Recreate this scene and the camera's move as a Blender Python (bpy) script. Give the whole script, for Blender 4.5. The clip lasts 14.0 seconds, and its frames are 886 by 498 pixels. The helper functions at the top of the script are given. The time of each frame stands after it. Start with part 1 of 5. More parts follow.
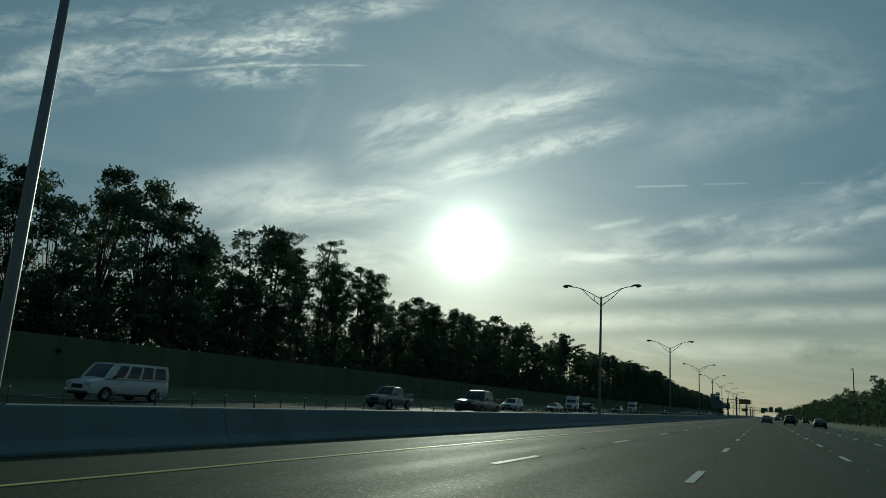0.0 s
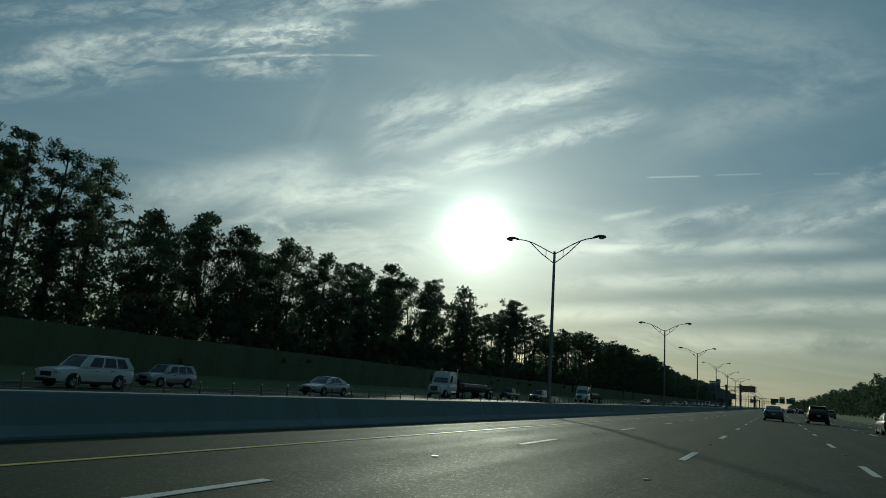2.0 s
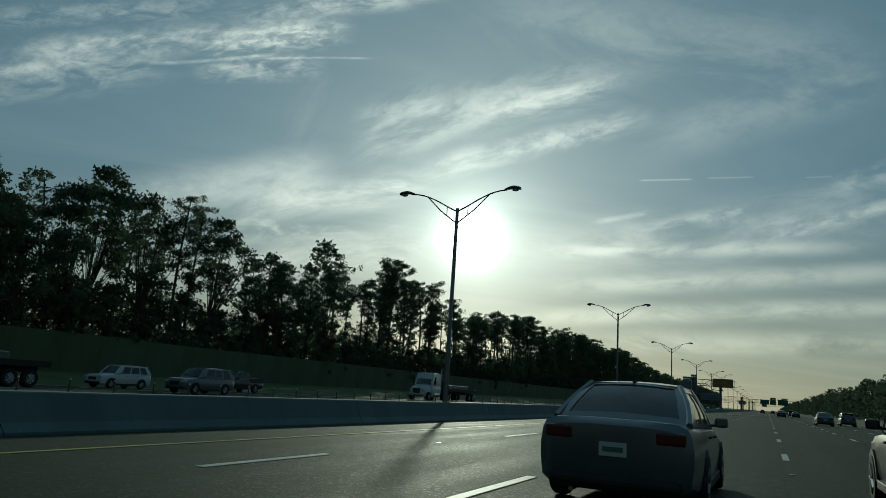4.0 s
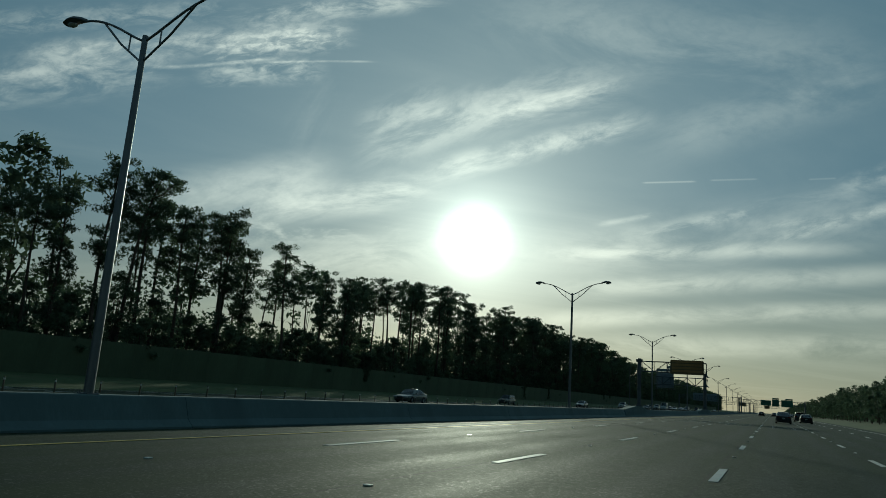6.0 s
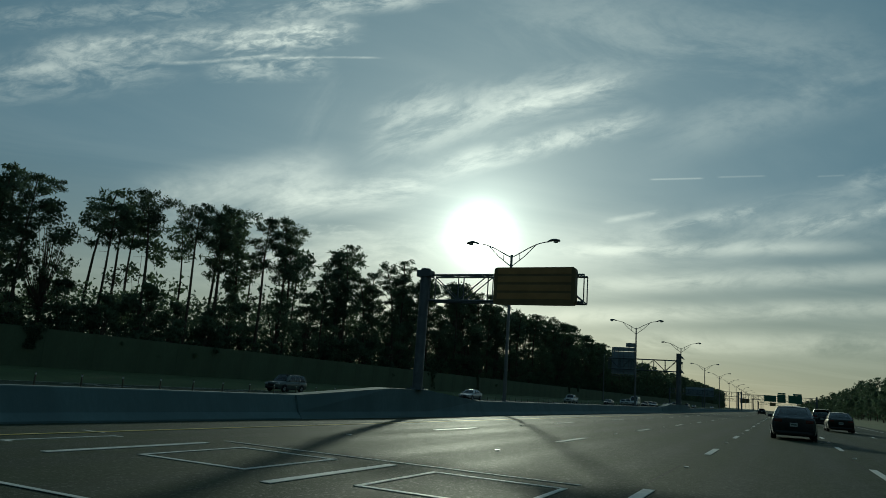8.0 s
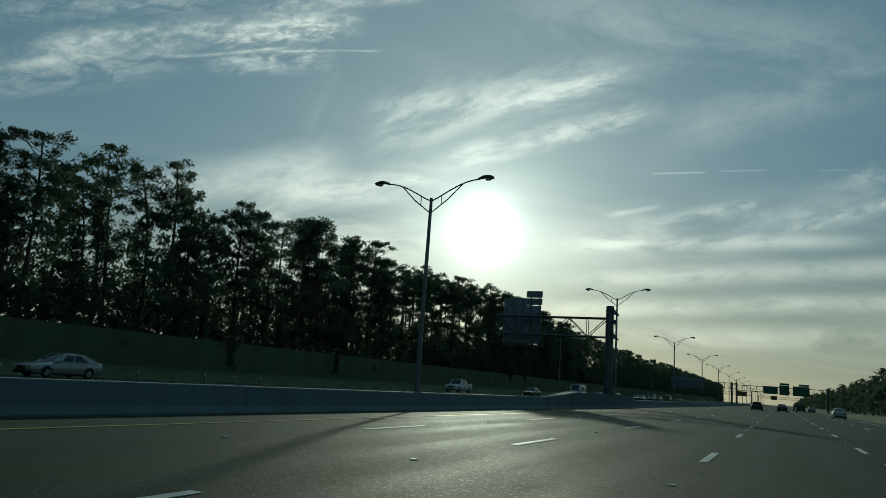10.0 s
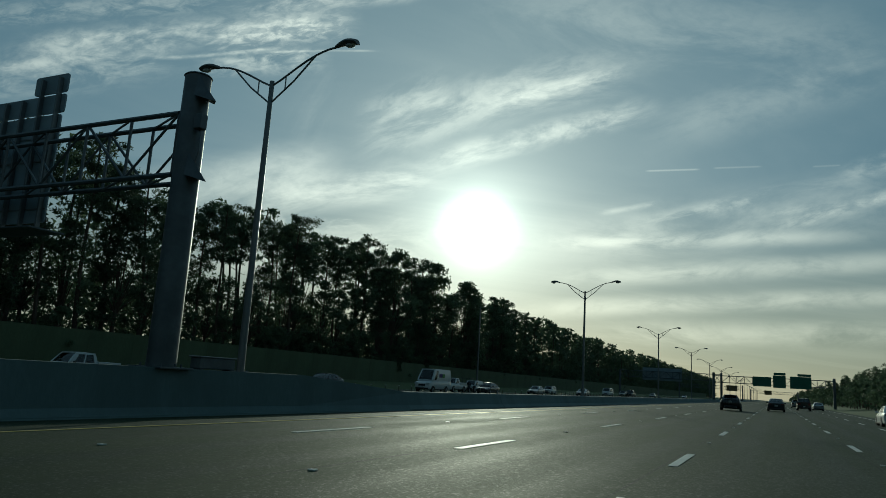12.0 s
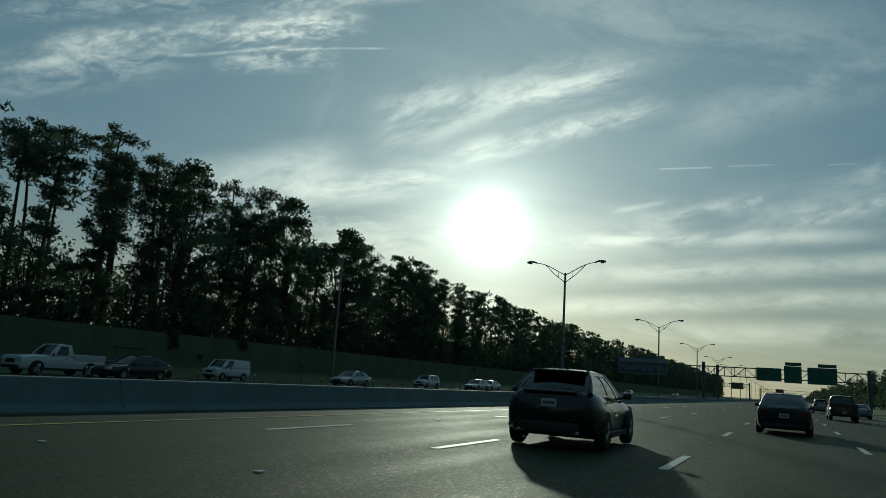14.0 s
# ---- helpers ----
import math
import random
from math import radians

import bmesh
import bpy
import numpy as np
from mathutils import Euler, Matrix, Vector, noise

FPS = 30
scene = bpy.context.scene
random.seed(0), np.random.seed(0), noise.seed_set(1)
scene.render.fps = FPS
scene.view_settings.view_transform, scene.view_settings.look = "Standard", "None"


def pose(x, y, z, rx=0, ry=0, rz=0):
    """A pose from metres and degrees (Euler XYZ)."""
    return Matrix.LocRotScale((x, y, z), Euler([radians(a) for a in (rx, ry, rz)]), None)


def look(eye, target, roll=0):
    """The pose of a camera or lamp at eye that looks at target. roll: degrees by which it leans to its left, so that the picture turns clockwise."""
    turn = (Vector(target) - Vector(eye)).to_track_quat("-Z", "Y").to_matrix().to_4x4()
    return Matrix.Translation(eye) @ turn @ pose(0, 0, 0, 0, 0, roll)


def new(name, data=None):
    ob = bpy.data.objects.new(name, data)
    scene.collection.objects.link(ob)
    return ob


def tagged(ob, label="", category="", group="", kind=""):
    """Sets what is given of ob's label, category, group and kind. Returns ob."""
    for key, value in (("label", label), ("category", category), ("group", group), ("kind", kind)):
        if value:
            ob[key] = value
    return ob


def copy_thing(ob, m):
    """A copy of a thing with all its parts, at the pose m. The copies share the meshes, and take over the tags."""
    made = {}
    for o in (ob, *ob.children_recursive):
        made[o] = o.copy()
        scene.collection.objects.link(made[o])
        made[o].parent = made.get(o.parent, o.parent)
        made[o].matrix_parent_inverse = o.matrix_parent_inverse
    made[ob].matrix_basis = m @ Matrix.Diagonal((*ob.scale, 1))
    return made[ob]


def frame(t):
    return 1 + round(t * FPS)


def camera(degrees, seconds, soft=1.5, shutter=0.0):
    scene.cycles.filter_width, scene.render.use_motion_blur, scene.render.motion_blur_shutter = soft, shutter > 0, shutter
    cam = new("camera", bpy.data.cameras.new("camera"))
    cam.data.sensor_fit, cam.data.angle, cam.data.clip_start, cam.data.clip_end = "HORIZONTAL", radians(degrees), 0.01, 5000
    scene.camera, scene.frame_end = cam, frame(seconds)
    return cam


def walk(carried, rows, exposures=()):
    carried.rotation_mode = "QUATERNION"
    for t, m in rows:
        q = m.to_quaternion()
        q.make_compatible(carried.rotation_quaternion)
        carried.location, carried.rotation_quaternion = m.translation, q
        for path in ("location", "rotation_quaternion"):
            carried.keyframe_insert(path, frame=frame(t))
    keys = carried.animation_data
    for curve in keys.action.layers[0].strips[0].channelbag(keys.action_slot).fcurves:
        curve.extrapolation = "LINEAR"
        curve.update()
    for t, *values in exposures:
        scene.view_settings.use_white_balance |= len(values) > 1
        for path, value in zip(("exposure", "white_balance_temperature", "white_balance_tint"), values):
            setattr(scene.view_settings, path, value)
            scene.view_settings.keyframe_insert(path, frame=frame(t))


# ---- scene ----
cam = camera(64.03, 14.0, soft=0.45, shutter=0.0)
EYE = 1.22
PATH = [
    (0.0, 7.60, -0.27, 23.84, 11.71, -3.63),
    (0.5, 7.68, 17.38, 24.14, 10.94, -3.72),
    (1.0, 7.80, 34.92, 24.38, 10.57, -4.03),
    (1.5, 7.91, 52.53, 24.73, 11.33, -4.01),
    (2.0, 8.19, 70.13, 24.63, 10.89, -3.93),
    (2.5, 8.48, 87.73, 24.30, 10.82, -3.61),
    (3.0, 8.78, 105.09, 24.12, 11.03, -3.76),
    (3.8, 9.47, 132.77, 24.12, 11.14, -3.82),
    (4.7, 10.15, 163.72, 24.11, 11.26, -3.89),
    (5.5, 10.69, 190.96, 24.11, 11.37, -3.95),
    (6.0, 11.00, 207.88, 24.40, 11.37, -3.74),
    (6.5, 11.25, 224.63, 24.54, 11.04, -3.74),
    (7.0, 11.45, 241.51, 24.76, 11.24, -3.72),
    (7.5, 11.61, 258.11, 24.66, 10.99, -4.01),
    (8.0, 11.73, 274.66, 24.88, 11.04, -4.00),
    (8.4, 11.25, 287.80, 24.91, 10.94, -4.02),
    (8.8, 10.68, 300.83, 24.94, 10.84, -4.05),
    (9.1, 10.55, 310.60, 24.96, 10.77, -4.06),
    (9.4, 10.68, 320.35, 24.98, 10.70, -4.08),
    (9.8, 11.20, 333.25, 25.00, 10.60, -4.10),
    (10.15, 11.58, 344.50, 25.03, 10.50, -4.12),
    (10.5, 11.73, 355.65, 25.06, 10.41, -4.15),
    (11.0, 11.71, 371.52, 24.98, 10.43, -3.24),
    (11.5, 11.69, 387.53, 24.98, 10.62, -3.48),
    (12.0, 11.69, 403.27, 24.71, 10.50, -3.48),
    (12.5, 11.65, 418.77, 24.51, 10.36, -3.55),
    (13.0, 11.69, 434.33, 24.68, 10.20, -3.63),
    (13.5, 11.76, 449.97, 25.06, 10.44, -3.04),
    (14.0, 11.88, 465.24, 25.56, 10.26, -3.85),
]
walk(cam, [(t, pose(x, y, EYE, 90 + pitch, roll, yaw)) for t, x, y, yaw, pitch, roll in PATH],
     exposures=[(0.0, 0.02, 6350, -8.0), (8.0, 0.03, 6350, -8.0), (10.5, 0.10, 6350, -8.0), (14.0, 0.13, 6350, -8.0)])

# ---- light: low morning sun behind thin cirrus, seen ahead to the left of the road ----
SUN_AZ, SUN_EL = radians(-22.6), radians(12.3)
SUN_DIR = Vector((math.sin(SUN_AZ) * math.cos(SUN_EL), math.cos(SUN_AZ) * math.cos(SUN_EL), math.sin(SUN_EL)))
SKY_STRENGTH = 0.055
sun_data = bpy.data.lights.new("sun", "SUN")
sun_data.energy, sun_data.angle, sun_data.color = 1.15, radians(1.2), (0.97, 0.96, 0.80)
sun = new("sun", sun_data)
sun.matrix_world = look((0, 0, 60), Vector((0, 0, 60)) - SUN_DIR)


class Nodes:
    """A short hand for building node trees."""

    def __init__(self, tree):
        self.tree = tree
        tree.nodes.clear()

    def put(self, kind, **values):
        node = self.tree.nodes.new(kind)
        for key, value in values.items():
            setattr(node, key, value)
        return node

    def wire(self, socket, value):
        if isinstance(value, bpy.types.NodeSocket):
            self.tree.links.new(value, socket)
        else:
            socket.default_value = value

    def math(self, op, a, b=0.0, c=0.0, clamp=False):
        node = self.put("ShaderNodeMath", operation=op, use_clamp=clamp)
        for i, v in enumerate((a, b, c)):
            self.wire(node.inputs[i], v)
        return node.outputs[0]

    def dot(self, a, v):
        node = self.put("ShaderNodeVectorMath", operation="DOT_PRODUCT")
        self.wire(node.inputs[0], a)
        node.inputs[1].default_value = v
        return node.outputs["Value"]

    def xyz(self, x, y, z=0.0):
        node = self.put("ShaderNodeCombineXYZ")
        for i, v in enumerate((x, y, z)):
            self.wire(node.inputs[i], v)
        return node.outputs[0]

    def noise(self, vector, scale, detail=4.0, rough=0.55, warp=0.0):
        node = self.put("ShaderNodeTexNoise")
        if vector is not None:
            self.wire(node.inputs["Vector"], vector)
        node.inputs["Scale"].default_value = scale
        node.inputs["Detail"].default_value = detail
        node.inputs["Roughness"].default_value = rough
        node.inputs["Distortion"].default_value = warp
        return node.outputs["Fac"]

    def ramp(self, value, lo, hi, a=0.0, b=1.0, smooth=True):
        node = self.put("ShaderNodeMapRange", interpolation_type="SMOOTHSTEP" if smooth else "LINEAR")
        node.clamp = True
        for i, v in enumerate((value, lo, hi, a, b)):
            self.wire(node.inputs[i], v)
        return node.outputs[0]

    def mix(self, fac, a, b, mode="MIX"):
        node = self.put("ShaderNodeMix", data_type="RGBA", blend_type=mode)
        self.wire(node.inputs[0], fac)
        self.wire(node.inputs[6], a)
        self.wire(node.inputs[7], b)
        return node.outputs[2]


def build_sky():
    world = bpy.data.worlds.new("sky")
    world.use_nodes = True
    scene.world = world
    n = Nodes(world.node_tree)
    way = n.put("ShaderNodeTexCoord").outputs["Generated"]
    sky = n.put("ShaderNodeTexSky", sky_type="NISHITA")
    sky.sun_disc = False
    sky.sun_elevation, sky.sun_rotation = SUN_EL, SUN_AZ
    sky.air_density, sky.dust_density, sky.ozone_density = 1.0, 0.6, 2.0
    # a flat chart of the sky ahead, in which the cirrus streaks are laid out
    m = pose(0, 0, 0, 90 + 10.99, -4.01, 24.66).to_3x3()
    right, up, ahead = m.col[0], m.col[1], -m.col[2]
    fwd = n.math("MAXIMUM", n.dot(way, ahead), 0.05)
    u = n.math("DIVIDE", n.dot(way, right), fwd)
    v = n.math("DIVIDE", n.dot(way, up), fwd)
    front = n.ramp(n.dot(way, ahead), 0.15, 0.45)
    height = n.dot(way, (0, 0, 1))

    def rotated(x0, y0, angle):
        c, s = math.cos(angle), math.sin(angle)
        du, dv = n.math("SUBTRACT", u, x0), n.math("SUBTRACT", v, y0)
        along = n.math("ADD", n.math("MULTIPLY", du, c), n.math("MULTIPLY", dv, s))
        across = n.math("SUBTRACT", n.math("MULTIPLY", dv, c), n.math("MULTIPLY", du, s))
        return along, across

    def streak(x0, y0, x1, y1, width, strength, grain=1.0, edge=0.5, bend=0.0, cut=0.38):
        """A wisp of cirrus between two points of the chart (thousandths of the frame's half width)."""
        ax, ay, bx, by = (x0 - 784) / 1254, (441 - y0) / 1254, (x1 - 784) / 1254, (441 - y1) / 1254
        half = math.hypot(bx - ax, by - ay) / 2
        along, across = rotated((ax + bx) / 2, (ay + by) / 2, math.atan2(by - ay, bx - ax))
        if bend:
            across = n.math("ADD", across, n.math("MULTIPLY", n.math("POWER", n.math("DIVIDE", along, half), 2.0), bend / 1254))
        w = width / 1254
        grainy = n.noise(n.xyz(n.math("MULTIPLY", along, 9 * grain), n.math("MULTIPLY", across, 25 * grain), x0 * 0.013), 1.0, 9, 0.64, 0.45)
        shape = n.math("MULTIPLY", n.ramp(n.math("ABSOLUTE", along), half * (1 + edge * 0.4), half * (1 - edge)),
                       n.ramp(n.math("ABSOLUTE", across), w, 0.0))
        return n.math("MULTIPLY", n.math("MULTIPLY", shape, n.ramp(grainy, cut + 0.06, 0.62)), strength)

    streaks = [
        streak(40, 90, 620, 44, 38, 0.85, 1.5, 0.3, cut=0.26), streak(370, 84, 630, 52, 36, 0.9, 4.0, 0.5, cut=0.34), streak(-80, 150, 330, 100, 64, 0.72, 1.3, cut=0.3),
        streak(60, 82, 420, 50, 12, 0.55, 1.6, 0.4, cut=0.3), streak(-60, 128, 240, 104, 13, 0.5, 1.6, 0.5, cut=0.3),
        streak(280, 113, 500, 96, 5, 0.7, 2.2, 0.3, -3, cut=0.2), streak(440, 101, 672, 99, 3.2, 0.5, 2.2, 0.3, 2, cut=0.22), streak(360, 122, 580, 114, 34, 0.85, 2.6, cut=0.28),
        streak(420, 24, 790, -10, 28, 0.9, 1.8, cut=0.3), streak(-60, 34, 440, 6, 34, 0.5, 2.4, cut=0.32),
        streak(640, 246, 1120, 122, 66, 0.75, 0.9, 0.5, 20, 0.27), streak(860, 205, 1120, 138, 26, 0.6, 1.4, 0.5, 0.0, 0.3), streak(760, 300, 1160, 205, 34, 0.9, 0.8, 0.4, 0.0, 0.3),
        streak(530, 260, 610, 120, 60, 0.10, 0.5), streak(640, 225, 800, 160, 50, 0.35, 2.0, cut=0.3),
        streak(220, 358, 600, 298, 66, 1.0, 0.5, 0.5, 0.0, 0.15), streak(420, 372, 780, 320, 46, 1.0, 0.7, 0.5, 0.0, 0.25), streak(380, 405, 720, 388, 40, 0.6, 1.0),
        streak(1145, 317, 1240, 315, 2.6, 0.45, 0.5, 0.2, cut=0.1), streak(1265, 313, 1350, 311, 2.6, 0.28, 0.5, 0.2, cut=0.1), streak(1440, 312, 1490, 310, 2.6, 0.28, 0.5, 0.2, cut=0.1),
        streak(900, 470, 1760, 345, 84, 0.58, 0.5, 0.5, -14, 0.22), streak(1360, 422, 1640, 348, 18, 0.75, 1.0), streak(1120, 412, 1500, 338, 22, 0.5, 1.0), streak(1480, 338, 1700, 268, 34, 0.6, 0.7), streak(1340, 396, 1600, 372, 12, 0.5, 1.2),
        streak(960, 444, 1540, 436, 20, 0.7, 0.9, 0.5, 0.0, 0.3), streak(980, 508, 1700, 476, 28, 0.8, 0.8, 0.5, 0.0, 0.2), streak(880, 562, 1720, 540, 26, 0.75, 0.8, 0.5, 0.0, 0.2),
        streak(1050, 605, 1660, 612, 34, 0.7, 0.6, 0.5, 0.0, 0.3), streak(280, 470, 790, 436, 56, 0.6, 0.6, 0.5, 0.0, 0.3), streak(1060, 392, 1180, 372, 8, 0.4, 1.0),
        streak(850, 20, 1600, 120, 120, 0.36, 0.5, 0.6, 0.0, 0.3), streak(1150, 250, 1600, 130, 70, 0.36, 0.5, 0.5, 0.0, 0.3),
    ]
    cloud = streaks[0]
    for s in streaks[1:]:
        cloud = n.math("ADD", cloud, s)
    # small tufts and ripples in all the streaks
    tufts = n.noise(n.xyz(n.math("MULTIPLY", n.math("ADD", u, n.math("MULTIPLY", v, 0.4)), 42), n.math("MULTIPLY", n.math("SUBTRACT", v, n.math("MULTIPLY", u, 0.2)), 85)), 1.0, 5, 0.62, 0.6)
    ripple = n.math("MULTIPLY", n.ramp(tufts, 0.30, 0.64, -0.45, 0.25), n.math("MULTIPLY", n.ramp(u, 0.0, -0.22, 0.35, 1.0), n.ramp(v, 0.12, 0.24, 0.3, 1.0)))
    cloud = n.math("MULTIPLY", cloud, n.math("ADD", ripple, 1.0))
    cloud = n.math("MULTIPLY", cloud, front)
    # thin veil of cirrus over the whole dome, drawn out along one wind direction
    top = n.math("MAXIMUM", n.math("ADD", height, 0.06), 0.03)
    px, py = n.math("DIVIDE", n.dot(way, (0.80, 0.60, 0)), top), n.math("DIVIDE", n.dot(way, (-0.60, 0.80, 0)), top)
    veil = n.noise(n.xyz(n.math("MULTIPLY", px, 0.30), n.math("MULTIPLY", py, 0.8)), 1.0, 6, 0.6, 1.0)
    veil = n.ramp(veil, 0.36, 0.75)
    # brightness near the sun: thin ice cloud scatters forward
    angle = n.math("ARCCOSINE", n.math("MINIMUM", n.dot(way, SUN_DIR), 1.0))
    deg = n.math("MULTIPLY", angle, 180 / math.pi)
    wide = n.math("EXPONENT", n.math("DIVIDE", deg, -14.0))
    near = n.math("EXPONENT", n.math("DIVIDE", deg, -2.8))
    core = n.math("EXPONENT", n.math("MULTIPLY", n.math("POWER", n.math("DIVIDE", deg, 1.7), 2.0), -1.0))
    base = n.put("ShaderNodeVectorMath", operation="SCALE")
    n.wire(base.inputs[0], sky.outputs[0])
    base.inputs["Scale"].default_value = SKY_STRENGTH
    low = n.ramp(height, 0.30, 0.0)
    tint = n.mix(low, (0.072, 0.148, 0.215, 1), (0.212, 0.222, 0.185, 1))
    total = n.mix(0.85, base.outputs[0], tint)
    away = n.ramp(deg, 22.0, 95.0, 1.0, 0.56)
    dim = n.put("ShaderNodeVectorMath", operation="SCALE")
    n.wire(dim.inputs[0], total)
    n.wire(dim.inputs["Scale"], away)
    total = dim.outputs[0]
    lit = n.math("ADD", n.math("MULTIPLY", wide, 0.9), n.math("MULTIPLY", away, 0.35))
    bright = n.math("ADD", n.math("MULTIPLY", cloud, 0.50), n.math("MULTIPLY", veil, 0.09))
    bright = n.math("MULTIPLY", bright, lit)
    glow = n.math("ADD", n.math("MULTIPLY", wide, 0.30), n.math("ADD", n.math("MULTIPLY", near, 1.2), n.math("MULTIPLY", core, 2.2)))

    def plus(a, fac, colour):
        c = n.put("ShaderNodeVectorMath", operation="SCALE")
        c.inputs[0].default_value = colour
        n.wire(c.inputs["Scale"], fac)
        s = n.put("ShaderNodeVectorMath", operation="ADD")
        n.wire(s.inputs[0], a)
        n.wire(s.inputs[1], c.outputs[0])
        return s.outputs[0]

    total = plus(total, bright, (1.10, 1.0, 0.86))
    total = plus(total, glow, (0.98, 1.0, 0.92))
    shader = n.put("ShaderNodeBackground")
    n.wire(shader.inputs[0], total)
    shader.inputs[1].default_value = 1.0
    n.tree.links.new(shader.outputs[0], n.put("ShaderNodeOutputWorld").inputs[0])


build_sky()


# ---- materials ----
def material(name, colour, rough=0.7, metal=0.0, spread=0.25, grain=8.0, stain=0.6, bump=0.2, stretch=(1, 1, 1), spec=0.5, second=None,
             through_light=0.0, per_piece=0.0, coat=0.0):
    """A surface with fine grain, larger stains and relief. Sizes in metres."""
    mat = bpy.data.materials.new(name)
    mat.use_nodes = True
    n = Nodes(mat.node_tree)
    at = n.put("ShaderNodeTexCoord").outputs["Object"]
    scaled = n.put("ShaderNodeMapping")
    n.wire(scaled.inputs[0], at)
    scaled.inputs["Scale"].default_value = stretch
    fine = n.noise(scaled.outputs[0], grain, 6, 0.65)
    broad = n.noise(scaled.outputs[0], stain, 4, 0.6, 0.4)
    dark = tuple(c * (1 - spread) for c in colour) + (1,)
    light = tuple(min(1, c * (1 + spread)) for c in colour) + (1,)
    tone = n.mix(n.ramp(broad, 0.3, 0.7), dark, light)
    if second:
        tone = n.mix(n.math("MULTIPLY", n.ramp(broad, 0.52, 0.68), 0.8), tone, tuple(second) + (1,))
    tone = n.mix(n.ramp(fine, 0.2, 0.8, 0.0, 0.6), tone, dark)
    if per_piece:
        chance = n.put("ShaderNodeObjectInfo").outputs["Random"]
        hsv = n.put("ShaderNodeHueSaturation")
        n.wire(hsv.inputs["Value"], n.math("ADD", n.math("MULTIPLY", chance, per_piece), 1 - per_piece / 2))
        n.wire(hsv.inputs["Color"], tone)
        tone = hsv.outputs[0]
    shader = n.put("ShaderNodeBsdfPrincipled")
    n.wire(shader.inputs["Base Color"], tone)
    n.wire(shader.inputs["Roughness"], n.math("ADD", n.math("MULTIPLY", n.math("SUBTRACT", fine, 0.5), 0.2), rough, clamp=True))
    shader.inputs["Metallic"].default_value = metal
    shader.inputs["Specular IOR Level"].default_value = spec
    shader.inputs["Coat Weight"].default_value = coat
    if bump:
        relief = n.put("ShaderNodeBump")
        relief.inputs["Strength"].default_value = bump
        relief.inputs["Distance"].default_value = 0.02
        n.wire(relief.inputs["Height"], fine)
        n.wire(shader.inputs["Normal"], relief.outputs[0])
    out = n.put("ShaderNodeOutputMaterial")
    final = shader.outputs[0]
    if through_light:
        leaf = n.put("ShaderNodeBsdfTranslucent")
        n.wire(leaf.inputs[0], tone)
        both = n.put("ShaderNodeMixShader")
        both.inputs[0].default_value = through_light
        n.wire(both.inputs[1], final)
        n.wire(both.inputs[2], leaf.outputs[0])
        final = both.outputs[0]
    n.wire(out.inputs[0], final)
    return mat


def glass(name, tint=(0.05, 0.06, 0.06), rough=0.03):
    mat = bpy.data.materials.new(name)
    mat.use_nodes = True
    s = mat.node_tree.nodes["Principled BSDF"]
    s.inputs["Base Color"].default_value = (*tint, 1)
    s.inputs["Roughness"].default_value = rough
    s.inputs["IOR"].default_value = 1.5
    s.inputs["Coat Weight"].default_value = 0.4
    s.inputs["Coat Roughness"].default_value = 0.02
    return mat


